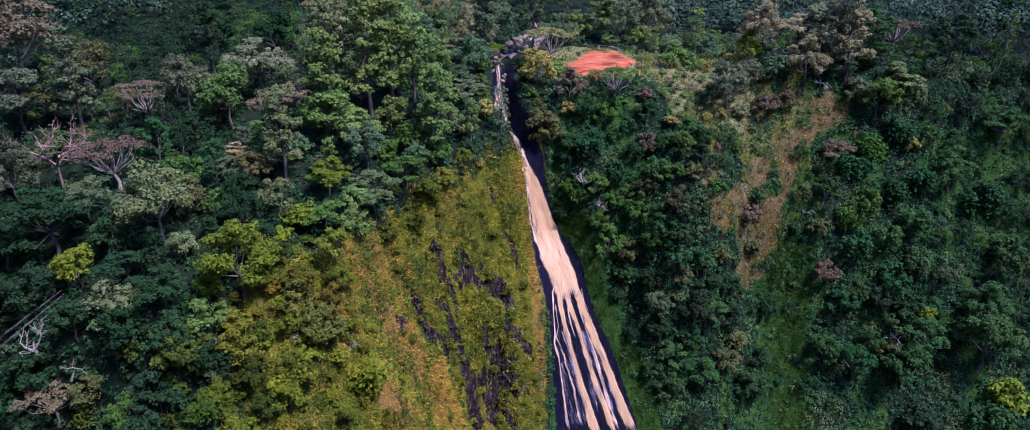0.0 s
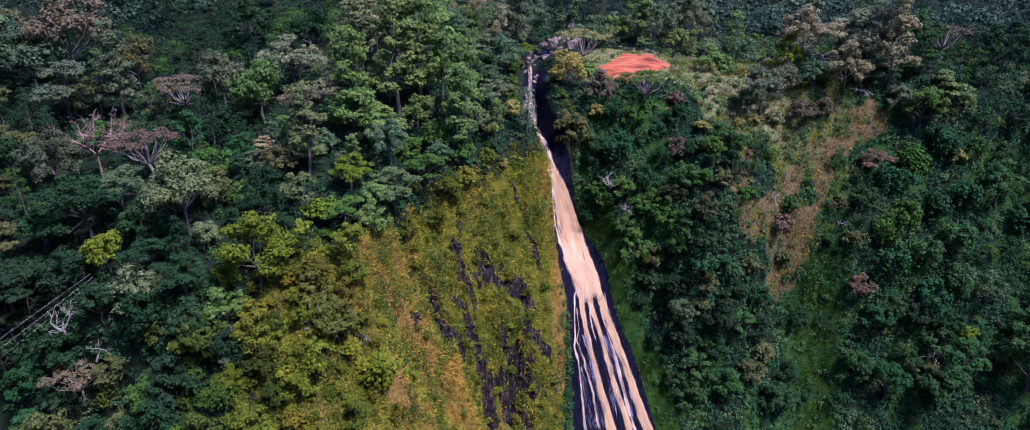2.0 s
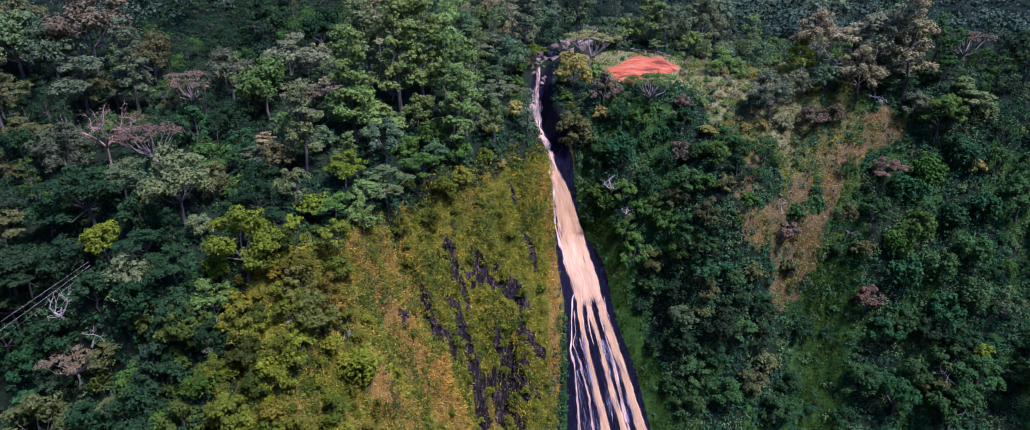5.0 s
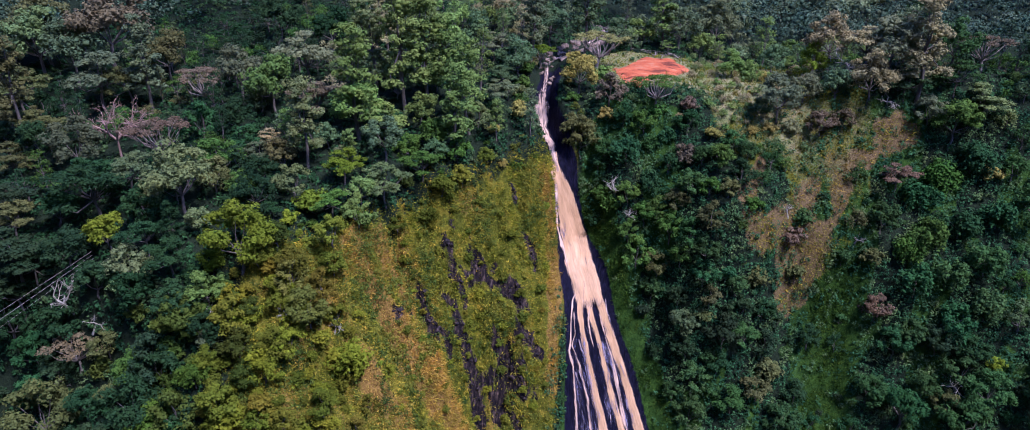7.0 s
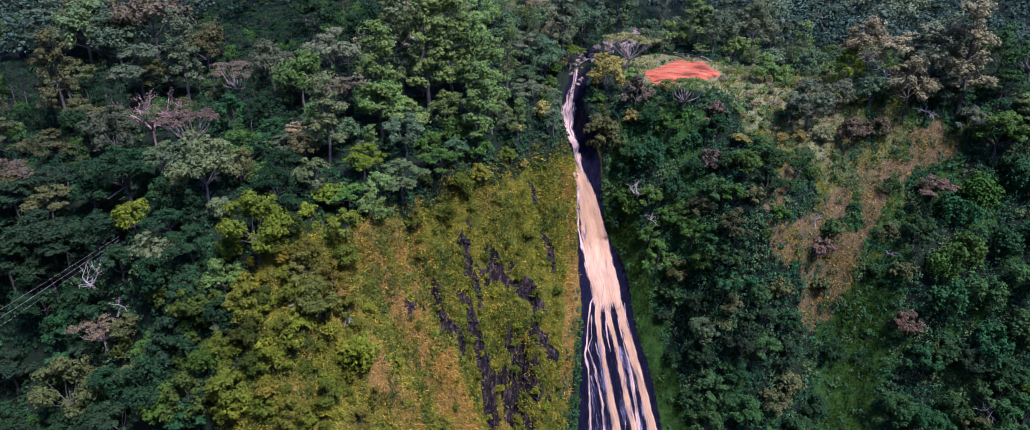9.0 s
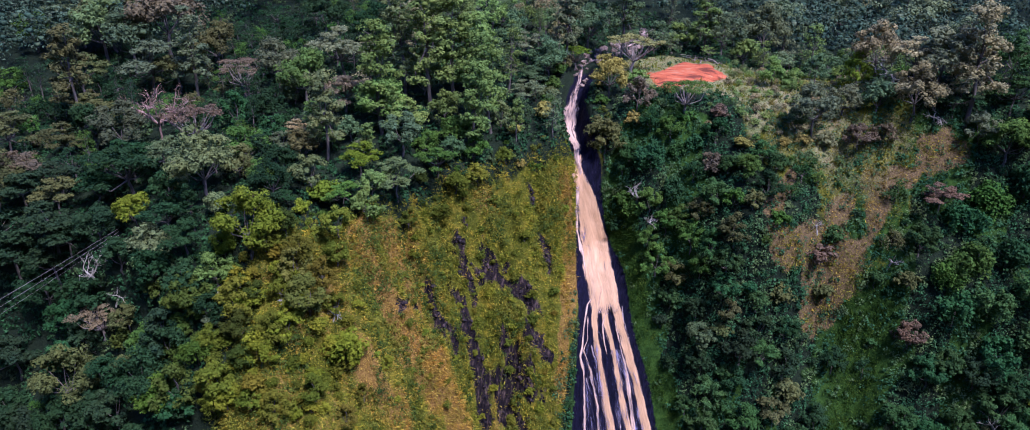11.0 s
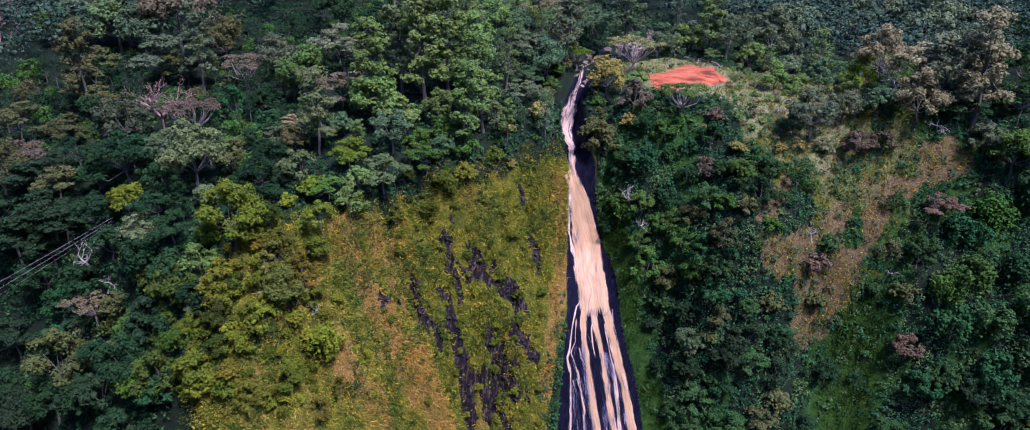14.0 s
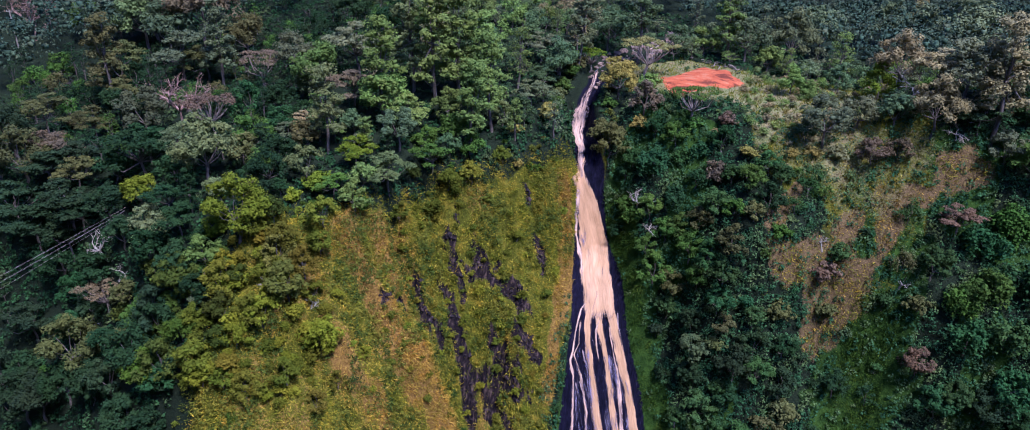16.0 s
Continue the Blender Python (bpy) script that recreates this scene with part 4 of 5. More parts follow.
grove("small", HAZEL, [(4.9, 130.4, 3.1)])
grove("tall", CELERY, [(-17.8, 125.7, 3.3), (-12.7, 120, 3.2), (-13.4, 113.2, 3)])
grove("umbrella", LIT_GREY, [(-26.8, 123.9, 1.9)])
grove("round", LIT_DARK, [(-21, 119.1, 2.8), (-18.7, 149.4, 3.1), (-7.9, 140.1, 3.4), (10.7, 165, 3), (-4.5, 159.5, 3.4), (50.7, 140.4, 2.9), (37.7, 136.7, 2), (41.3, 156.5, 2.6)])
grove("bush", DARK, [(-19.1, 103.9, 1.7), (9.3, 127, 1.7)])
grove("bush", GOLD, [(-8.4, 120.7, 1.8), (-6, 116.4, 1.1), (-5.2, 128, 2.2), (10.2, 133.8, 1.9), (29.3, 132.5, 1.7), (79.9, 139.6, 2), (39.4, 135.1, 1.5), (36.4, 134, 1.2)])
grove("tall", HAY, [(-33.5, 138.3, 2.9), (65.1, 142.3, 3.8)])
grove("round", LEAFY, [(-31.7, 150.7, 3.7), (27.5, 165, 3), (14.5, 165, 3), (33.4, 152.7, 2.5), (50.9, 189.7, 2.8)])
grove("umbrella", LIME, [(-5.1, 149.9, 3)])
grove("round", GOLD, [(4.1, 138.5, 3.4)])
grove("umbrella", (0.20, 0.20, 0.062), [(6.8, 147.5, 4.8)])
grove("umbrella", MID, [(19.1, 135.2, 3.9)])
grove("bush", RUST, [(24.8, 135.8, 1.6), (25, 130, 2.2), (44.4, 127.2, 2.3), (-96.5, 101.5, 1.5)])
grove("round", LIT_GREY, [(22.9, 165, 4.1), (31, 174.6, 4.7), (60.2, 145.4, 4.4), (40.6, 136.7, 3.5), (67.3, 141.5, 2.7), (45.3, 140.5, 2.9), (64.6, 208.4, 7), (63.8, 148.7, 3.9), (49.7, 210.2, 4.8), (35.8, 189.4, 4.9)])
grove("tall", LIT_DARK, [(3.5, 153.7, 3.3)])
grove("bush", LEAFY, [(8.2, 145, 2.1), (36.1, 152.6, 2.2)])
grove("bush", IVY, [(18.3, 131.5, 1.8), (31.6, 115.9, 1.7), (32.7, 114.3, 1.8), (54.3, 128.9, 2), (46.4, 128.8, 2)])
grove("round", IVY, [(26, 126, 2.6), (26.8, 122.1, 2.6), (29.1, 114.2, 3), (29.2, 111.6, 2.8), (83.7, 213.4, 3.6), (72.2, 149, 3.7), (60.3, 130.9, 2.9), (67.7, 125.2, 2.7), (61, 120.6, 3.2), (70.3, 121.8, 2.8), (45.5, 113.9, 3.1), (76.1, 122.6, 3.1), (80.3, 120.1, 3.4), (87.3, 136.2, 3.7), (92.1, 122.6, 4), (91.2, 118.8, 5.2), (76.4, 117.6, 4.1)])
grove("vine", TEAL, [(14.4, 129.2, 3.1), (18.9, 127.7, 2.4), (75.9, 139.9, 3.6), (67.3, 135.3, 3.5), (74.2, 133.2, 3.6), (67.1, 127.9, 3.5), (74.5, 126.6, 3.6), (80.6, 135.1, 3.4), (94, 134.2, 4.1)])
grove("bush", SHADED_GREY, [(19.4, 120.7, 1.7), (78.8, 113.1, 3.6)])
grove("bush", HAZEL, [(30.1, 117.6, 1.8), (59.3, 128.9, 2.1), (42.8, 118.1, 2.8), (38.7, 121.9, 2.5), (46, 126.3, 2.3)])
grove("round", HAY, [(50.6, 149.7, 3.9), (56.3, 140.4, 3.7), (57.5, 224.7, 3.9)])
grove("tier", HAY, [(56.5, 146.8, 4.1)])
grove("tier", SAGE, [(76.5, 142.9, 4.2)])
grove("tier", LIT_DARK, [(63, 142.4, 3.2)])
grove("vine", MID, [(70.7, 138, 3.6), (68.4, 130.9, 3.7), (64.7, 129.4, 2.6)])
grove("tier", IVY, [(71.9, 144.5, 3.6), (98.2, 141.1, 4.5)])
grove("bush", LIT_GREY, [(43, 136.1, 1.8)])
grove("vine", IVY, [(78.7, 130.6, 3.6), (72.4, 129, 3.5), (79.3, 127.4, 3.6), (96.9, 128.5, 4.1), (91.7, 111.7, 4.7)])
grove("bush", OLIVE, [(-27, 70.8, 1.8), (-33, 79, 1.5), (-30.7, 81.6, 1.9), (-27, 68.6, 1.8), (-36.8, 71.4, 1.9), (-25.4, 68.4, 2), (-36.2, 77.9, 1.9), (-35.7, 75.7, 1.7), (-34, 67.4, 1.9), (-21.2, 76.8, 1.5), (-22.3, 70.5, 1.3), (-23.6, 68.3, 1.4), (-13.8, 102.9, 1.1), (-12.1, 89.4, 0.8), (-12.7, 87.8, 0.8), (0.8, 105.7, 0.9), (-2.7, 117.3, 1.4), (-16, 93.1, 1), (3.4, 107.3, 0.9), (-14.8, 87.5, 0.8), (-14.8, 96.9, 0.8), (2, 111.1, 0.8), (-6.8, 102.1, 0.8), (1.7, 109.2, 0.8)])
grove("bush", OLIVE, [(-3.6, 114.4, 0.8), (-1, 111.1, 0.8), (2, 105.9, 0.8), (-12.7, 98.4, 0.9), (-9.4, 101.9, 0.8)])
grove("bush", SAGE, [(-24.1, 78.7, 2.4)])
grove("bush", FERN, [(-28.7, 79.6, 2.2), (-25.1, 75.8, 1.8), (-25.6, 73.6, 1.8), (-33.7, 71.8, 1.7), (-23, 69.4, 1.8), (-20.3, 73.6, 1.6), (-38.7, 73.7, 1.9), (-41.6, 73.1, 1.8), (-17.9, 98, 1.2), (-16, 97.1, 1.1), (-8.8, 101.7, 1.3), (-22.3, 93.8, 1.6), (-13, 106.6, 1.5), (-20.3, 84.2, 1.1), (-42.1, 71.5, 1.8), (-24, 73.2, 1.6), (-25.1, 69.4, 1.4), (-35.7, 72.2, 1.7), (-39.1, 82.7, 1.6), (-19.8, 75.1, 1.3), (-22.1, 77, 1.5), (-23, 75.6, 1.1), (-23.1, 71.7, 1.1), (-31.1, 68.3, 1.3)])
grove("bush", FERN, [(-39.1, 80.7, 1.4), (-33.6, 67.8, 1.3), (-40.5, 69.7, 1.2), (-18.8, 74.8, 1.1), (-32.6, 69.1, 1.3), (-23.8, 77.3, 1.1), (-19.8, 76.8, 1.7), (-19.6, 80.4, 1.5), (-43.8, 70, 1.8), (-20, 69.7, 1.3), (-25.3, 68.3, 1.1), (-14.3, 96, 0.8), (-18, 98.6, 0.8), (1.5, 107.7, 0.8), (-15.5, 100.8, 0.8), (-15, 104.1, 1.1), (-14.6, 98.4, 0.8), (-7.4, 104.2, 1.3), (-0.7, 113, 0.8), (1, 119.4, 0.8), (-17, 101.9, 1.1), (-16.5, 98.1, 0.8), (-1.3, 108.3, 1.3), (-6.9, 103.1, 0.8)])
grove("bush", FERN, [(-5.3, 112.2, 0.8), (-11.5, 93.2, 0.8), (-8.8, 98.6, 1.1), (-3.6, 111.2, 1.3), (-7.7, 109.8, 0.9), (-14.5, 100.5, 0.9), (-8.7, 100.1, 0.9), (-12.7, 102.9, 0.8), (-1.4, 116.4, 0.8), (-12.2, 106.6, 1.1), (-8.6, 100.9, 0.8), (-17.3, 103.4, 0.8), (-0.8, 105.1, 1.1), (-2.6, 101.4, 1.4), (-15.3, 96.3, 0.8), (-10.5, 92.4, 1.1), (-11, 102.7, 0.8), (0.6, 116.4, 0.9), (-7.8, 106.8, 0.8), (-15.4, 88.4, 0.8), (-13.4, 106.3, 0.8), (-0.1, 104, 0.9), (-6.2, 108.3, 0.8), (-8.6, 95.1, 0.8)])
grove("bush", FERN, [(-9.1, 100.9, 0.8)])
grove("bush", LIME, [(-20.5, 77.8, 2.4), (-18.8, 78.9, 1.9), (-22.1, 76.8, 1.8), (-30.2, 69.9, 1.8), (-20.6, 70.8, 1.5), (-31.2, 76.5, 2), (-9.8, 99, 0.8), (-42.4, 69.6, 1.6), (-30, 79.8, 1.5), (-26.1, 76.3, 1.5), (-23.4, 74.1, 1.5), (-19.5, 82.6, 1.3), (-21.8, 73.8, 1.5), (-24.2, 79, 1.1), (-18.8, 71.2, 1.1), (-22.1, 69.4, 1.5), (-20.7, 72.8, 1.1), (-27.9, 71.4, 1.4), (-20, 79.1, 1.3), (-27.6, 69, 1.3), (-27.6, 80.7, 1.3), (-25.2, 78.2, 1.5), (-24.5, 72.5, 1.1), (-25.2, 67, 1.3)])
grove("bush", LIME, [(-9.3, 105, 0.8), (-11.4, 100.9, 0.9), (0.1, 103.3, 1.2), (-10.8, 97, 0.8), (-7.2, 99.2, 0.9), (-16.6, 97.3, 0.8), (-10.2, 98.4, 0.8), (1.9, 103.5, 1.4), (-4, 105.3, 1.4), (-5.7, 101.4, 1.2), (-11.2, 99, 0.9), (-7.8, 105.1, 1.3), (-17.7, 93.8, 0.8), (1.7, 115.5, 1.4), (-13.9, 81.9, 1), (-4.4, 106.4, 0.9), (-2.7, 112, 0.8)])
grove("small", MID, [(15.1, 125.7, 2.2), (18.3, 125.1, 2.2), (25.3, 121.7, 2.2), (16.9, 132.4, 2.2), (29.2, 124.9, 1.9)])
grove("small", HAZEL, [(23.9, 125.4, 2.2), (30.9, 118.3, 1.9), (40.7, 115.5, 2.8), (32.5, 124.7, 1.9), (-27.9, 81.9, 2.8), (-17.1, 73.1, 2), (-23.5, 81, 2.8)])
grove("small", IVY, [(29.6, 120.7, 2.4), (20.7, 122, 2.2), (37.4, 118, 2.5), (25.8, 113.5, 2), (36.3, 113.6, 2.8), (35.3, 119.9, 1.9), (27.7, 129.1, 1.9), (33.2, 131.4, 2), (10.2, 130.3, 2), (35.5, 130, 2)])
grove("small", SHADED_GREY, [(25.4, 119.7, 2.2), (36.3, 118.9, 2.5), (41.2, 119.3, 2.5)])
grove("small", TEAL, [(33.3, 115.7, 2.2), (25, 132.9, 2.2), (13.2, 132.7, 2)])
grove("small", DARK, [(40.6, 121.3, 2.3), (9.2, 129.7, 1.7), (22.1, 129, 1.9), (-32.1, 73.2, 2.8), (-42.4, 71, 2.9), (-36.7, 73.5, 2.5), (-41.3, 75.2, 2.9), (-31.5, 76.6, 2), (-31, 84.1, 2.5), (-29.6, 69.7, 2.3)])
grove("small", FERN, [(-26.9, 66.9, 2), (-41.4, 66.8, 3), (-21.4, 80.3, 2), (-32.9, 81.6, 2.5), (-32.5, 66.3, 2.4), (-36.7, 69.8, 2.1)])
grove("bush", CELERY, [(-28.4, 75.9, 1.3), (-25.9, 71.5, 1.3), (-27.7, 87.2, 1.5), (-26.3, 86.6, 1.3), (-40.8, 72.9, 1.2), (-35.6, 80.4, 1.2), (-29.3, 74.2, 1.1)])
grove("bush", DARK, [(-29.5, 66.7, 1.1), (-37.1, 79.6, 1.2), (-37.3, 67.7, 1.5), (-32.7, 79.4, 1.1), (-35.8, 75.8, 1.1), (-41.1, 79.3, 1.8), (-37.1, 84.1, 1.8), (-36.8, 66, 1.5), (-43.5, 73.7, 1.6), (-34.2, 70.1, 1.3), (-38.3, 67.1, 1.2), (-40.8, 68.8, 1.6), (-40.7, 73.8, 1.4)])
grove("small", CELERY, [(-27.9, 77.6, 2), (-37.9, 76.9, 2.5)])
grove("small", LIME, [(-25.3, 73.9, 2.7), (-34.4, 77.2, 2.1)])
grove("bush", MID, [(-35.3, 68.5, 1.3), (-43.3, 74.7, 1.2), (-24.6, 84.9, 1.1), (-35.6, 86.1, 1.2), (-38.1, 75.9, 1.3), (-33.9, 76, 1.3), (-15.1, 89.6, 1), (-9.6, 97.1, 1.1), (-4.1, 107.8, 1.1), (-13, 89.7, 1), (-10.3, 91.1, 1.3), (-8.7, 110.4, 1.3), (-5.8, 103.9, 0.8), (-4.7, 109.5, 0.8), (-12.7, 85.6, 1), (-3.6, 103.4, 1.4), (-10, 107.2, 1.3), (-9.7, 105.9, 1.3), (3.5, 105.7, 1.2), (-4.1, 104.1, 1.1), (-0.7, 107.3, 1.4), (-2.6, 102.5, 0.8), (-17, 105, 0.8), (-13.8, 87.1, 1)])
grove("bush", MID, [(-18.9, 99.7, 0.8), (1.5, 112.2, 1.4), (-12.2, 105.4, 0.8), (-2.7, 110.2, 0.8), (-9.9, 102.9, 0.8), (-18.4, 102.6, 0.8), (-11.6, 88.3, 0.8), (-11.3, 91.7, 0.8), (-6.7, 108.7, 0.9), (-14.5, 83.2, 0.8)])
grove("bush", HAZEL, [(4.3, 104, 1)])
grove("bush", LEAFY, [(0.8, 120.9, 1.4)])


def matrix_for(kind, x, y, size, rnd):
    s = size / REACH[kind]
    return Matrix.LocRotScale((x, y, float(ground(x, y)) - 0.3), Euler((rnd.uniform(-0.06, 0.06), rnd.uniform(-0.06, 0.06), rnd.uniform(0, 6.28))), (s, s, s * rnd.uniform(0.9, 1.15)))


def coords_of(me):
    v = np.empty(len(me.vertices) * 3, np.float32)
    me.vertices.foreach_get("co", v)
    f = np.empty(len(me.loops), np.int32)
    me.loops.foreach_get("vertex_index", f)
    return v.reshape(-1, 3), f.reshape(len(me.polygons), -1)


def thicket(items, names, labels, rng, rnd):
    """Many trees joined, where no one could count them: kind, x, y, size, colour each."""
    verts, faces, tints, wood, base = [], [], [], [], 0
    for kind, x, y, size, c in items:
        trunk, crown = MODELS[kind, rnd.randrange(KINDS[kind][1])]
        m = np.array(matrix_for(kind, x, y, size, rnd))
        v, f = coords_of(crown)
        f = f[rng.random(len(f)) < (0.42 if kind in ("small", "bush", "vine") else 0.29)]
        verts.append(v @ m[:3, :3].T + m[:3, 3])
        faces.append(f + base)
        tints.append(np.tile((*c, 1.0), (len(v), 1)))
        base += len(v)
        v, f = coords_of(trunk)
        wood.append((v @ m[:3, :3].T + m[:3, 3], f))
    me = mesh_from(names[0], np.concatenate(verts), np.concatenate(faces), WOODLAND)
    layer = me.attributes.new("tint", "FLOAT_COLOR", "POINT")
    layer.data.foreach_set("color", np.concatenate(tints).astype(np.float32).ravel())
    tagged(new(names[0], me), labels[0], "forest", kind="stuff")
    tagged(new(names[1], smooth(mesh_from(names[1], *join(wood), BARK))), labels[1], "forest", kind="stuff")


def forest(things, crowd):
    """The woods between: the level land, and the slope left of the buttress."""
    rnd, rng = random.Random(11), np.random.default_rng(11)
    x, y = rng.uniform(-130, 125, 16000), rng.uniform(54, 200, 16000)
    ok = (y > rim_at(x) + 1.5) | ((x < -37) & (ground(x, y) > 30))
    ok &= (np.abs(np.arctan2(x - 20, y)) < 0.98) & (meadow(x, y) < 0.2) & ~((x > 6) & (x < 50) & (y < 158))
    ok &= ~((np.abs(x - np.interp(y, BED_IN, BED_X)) < np.interp(y, (140, 150, 160), (5.0, 5.0, 4.0))) & (y > 120)) & ~((np.abs(x - 1.5) < 6.5) & (y > 124) & (y < 172))
    spots = []
    for px, py in zip(x[ok], y[ok]):
        r = rnd.uniform(2.2, 4.2)
        if free(px, py, r * 0.46):
            spots.append((px, py, r))
    spots.sort(key=lambda s: math.hypot(s[0] - 20, s[1]))
    global WOODS_END
    WOODS_END = math.hypot(spots[min(things + crowd, len(spots)) - 1][0] - 20, spots[min(things + crowd, len(spots)) - 1][1])
    rest = []
    for n, (px, py, r) in enumerate(spots[:things + crowd]):
        kind = rnd.choices(("round" if r > 3.2 else "small", "tall", "tier", "bare"), (5, 2.5, 4, 0.2 if n < things else 0))[0]
        # leaf colour carries light: lit copies on plateau, dark tones on the left
        c = shade(RUST if kind == "bare" else rnd.choices((LIT_DARK, LEAFY, LIT_GREY, HAY, SAGE) if (px > 4 and px < 68) or (py > 98 and -45 < px < 68) else (DARK, MID, SHADED_GREY, HAZEL, LIT_DARK), (6, 3, 4, 1.4, 0.3))[0], rnd)
        size = r * (0.66 if kind == "tall" else 0.86)
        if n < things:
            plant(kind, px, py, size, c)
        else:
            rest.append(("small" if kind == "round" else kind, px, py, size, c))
    thicket(rest, ("woodland", "woodland_trunks"), ("dense mixed green forest canopy behind the cliff", "grey-brown trunks standing among the forest"), rng, rnd)


def slopes(limit, crowd):
    """Shrubs and small trees on the steep faces."""
    rnd, rng = random.Random(12), np.random.default_rng(12)
    x, y = rng.uniform(-40, 118, 16000), rng.uniform(62, 166, 16000)
    rim, up = rim_at(x), ground(x, y)
    left, chance = x < 6, rng.random(16000)
    ok = (y < np.where(x > 25, 166, rim + 4)) & (wet_and_shade(x, y) < 0.02) & (lush_strip(x, y) < 0.3) & (brown_scar(x, y) < 0.4) & (cleared(x, y) < 0.1) & (up > 26)
    ok &= ~((np.abs(x - 53.5) < np.where(up < 54, 4.6, 2.8)) & (y < 129) & (chance < 0.9)) & ~((meadow(x, y) > 0.5) & (chance < 0.55)) & ~((olive_slope(x, y) > 0.3) & (chance < 0.35))
    ok &= ~((np.abs(x - np.interp(y, BED_IN, BED_X)) < 4.0) & (y > 122))
    ok &= ~(left & (y < rim - 1.5) & (chance > 0.04 + 0.2 * (x < -22)))
    made, rest = 0, []
    for px, py in zip(x[ok], y[ok]):
        r = rnd.uniform(1.9, 3.3)
        if px > 64 and 36 < float(ground(px, py)) < 86 and len(rest) < 130 and free(px, py, r * 0.62):
            rest.append((rnd.choices(("small", "vine"), (5, 2))[0], px, py, r * 1.1, shade(rnd.choices((IVY, MID, LIT_DARK, SAGE, DARK, SHADED_GREY), (4, 2, 4, 1, 5, 4))[0], rnd)))
    for px, py, edge in zip(x[ok], y[ok], rim[ok]):
        on_left = px < 6
        r = rnd.uniform(0.7, 1.5) if on_left or py > edge - 4 else rnd.uniform(0.9, 2.6)
        if not free(px, py, r * 0.6):
            continue
        kind = rnd.choices(("bush", "vine"), (5, 5 if px > 56 else 0.6))[0] if r < 1.7 else rnd.choices(("small", "vine"), (5, 5 if px > 56 else 0.5))[0]
        # leaf tones darken down the wall: valley shade put into the colour
        c = rnd.choices((OLIVE, LIME, FERN), (4, 2, 4))[0] if on_left else rnd.choices((HAY, SAGE, GOLD, LEAFY), (4, 3, 1, 3))[0] if float(meadow(px, py)) > 0.25 else rnd.choices((DARK, SHADED_GREY, TEAL, LIT_DARK, IVY) if float(ground(px, py)) < 60 else (TEAL, IVY, MID, SHADED_GREY, HAZEL) if float(ground(px, py)) < 74 else (LEAFY, IVY, MID, SAGE, HAY), (3, 5, 5, 2, 3))[0]
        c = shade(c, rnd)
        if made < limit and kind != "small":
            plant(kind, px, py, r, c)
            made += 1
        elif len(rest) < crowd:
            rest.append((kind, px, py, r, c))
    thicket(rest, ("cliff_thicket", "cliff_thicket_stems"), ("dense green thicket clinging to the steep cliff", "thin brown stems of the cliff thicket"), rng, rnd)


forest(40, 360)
slopes(12, 620)

# ---- grass and undergrowth ----
def spread(rng, count, x0, x1, y0, y1, keep):
    """Places on the ground, evenly over its slope, where keep() says so."""
    xs, ys = [], []
    got = 0
    while got < count:
        x, y = rng.uniform(x0, x1, 40000), rng.uniform(y0, y1, 40000)
        slope = np.hypot(ground(x + 0.5, y) - ground(x - 0.5, y), ground(x, y + 0.5) - ground(x, y - 0.5))
        ok = (rng.uniform(0, 1, 40000) < np.sqrt(1 + slope ** 2) / 5.0) & (rng.uniform(0, 1, 40000) < keep(x, y))
        xs.append(x[ok])
        ys.append(y[ok])
        got += ok.sum()
    x, y = np.concatenate(xs)[:count], np.concatenate(ys)[:count]
    n = np.stack([ground(x - 0.6, y) - ground(x + 0.6, y), ground(x, y - 0.6) - ground(x, y + 0.6), np.full(len(x), 1.2)], axis=1)
    return np.stack([x, y, ground(x, y)], axis=1), unit(n)


def grass_material(name):
    m = Nodes(name)
    geo = m.node("ShaderNodeNewGeometry")
    vary = geo.outputs["Random Per Island"]
    green = m.ramp(vary, [(0.0, (0.098, 0.125, 0.006)), (0.6, (0.290, 0.275, 0.010)), (1.0, (0.54, 0.41, 0.016))])
    straw = m.ramp(vary, [(0.0, (0.21, 0.125, 0.010)), (0.6, (0.46, 0.285, 0.024)), (1.0, (0.64, 0.43, 0.06))])
    patch = m.maths("ADD", m.attr("dry"), m.maths("MULTIPLY", m.maths("SUBTRACT", m.noise(0.55, 6, 0.7), 0.5), 2.3))
    lush = m.ramp(vary, [(0.0, (0.018, 0.044, 0.004)), (1.0, (0.075, 0.125, 0.010))])
    blades = m.mix(m.ramp(m.maths("MULTIPLY", m.attr("dry"), -1.0), [(0.1, (0, 0, 0)), (0.5, (1, 1, 1))]), m.mix(m.ramp(patch, [(0.25, (0, 0, 0)), (0.85, (1, 1, 1))]), green, straw), lush)
    patches = m.ramp(m.noise(0.3, 5, 0.65), [(0.36, (0.34, 0.46, 0.4)), (0.48, (0.85, 0.92, 0.85)), (0.60, (1.12, 1.0, 0.9)), (0.70, (1.3, 0.96, 0.8))])
    blades = m.mix(0.85, blades, patches, "MULTIPLY")
    m.finish(blades, 0.9, 0.02)
    return m.mat


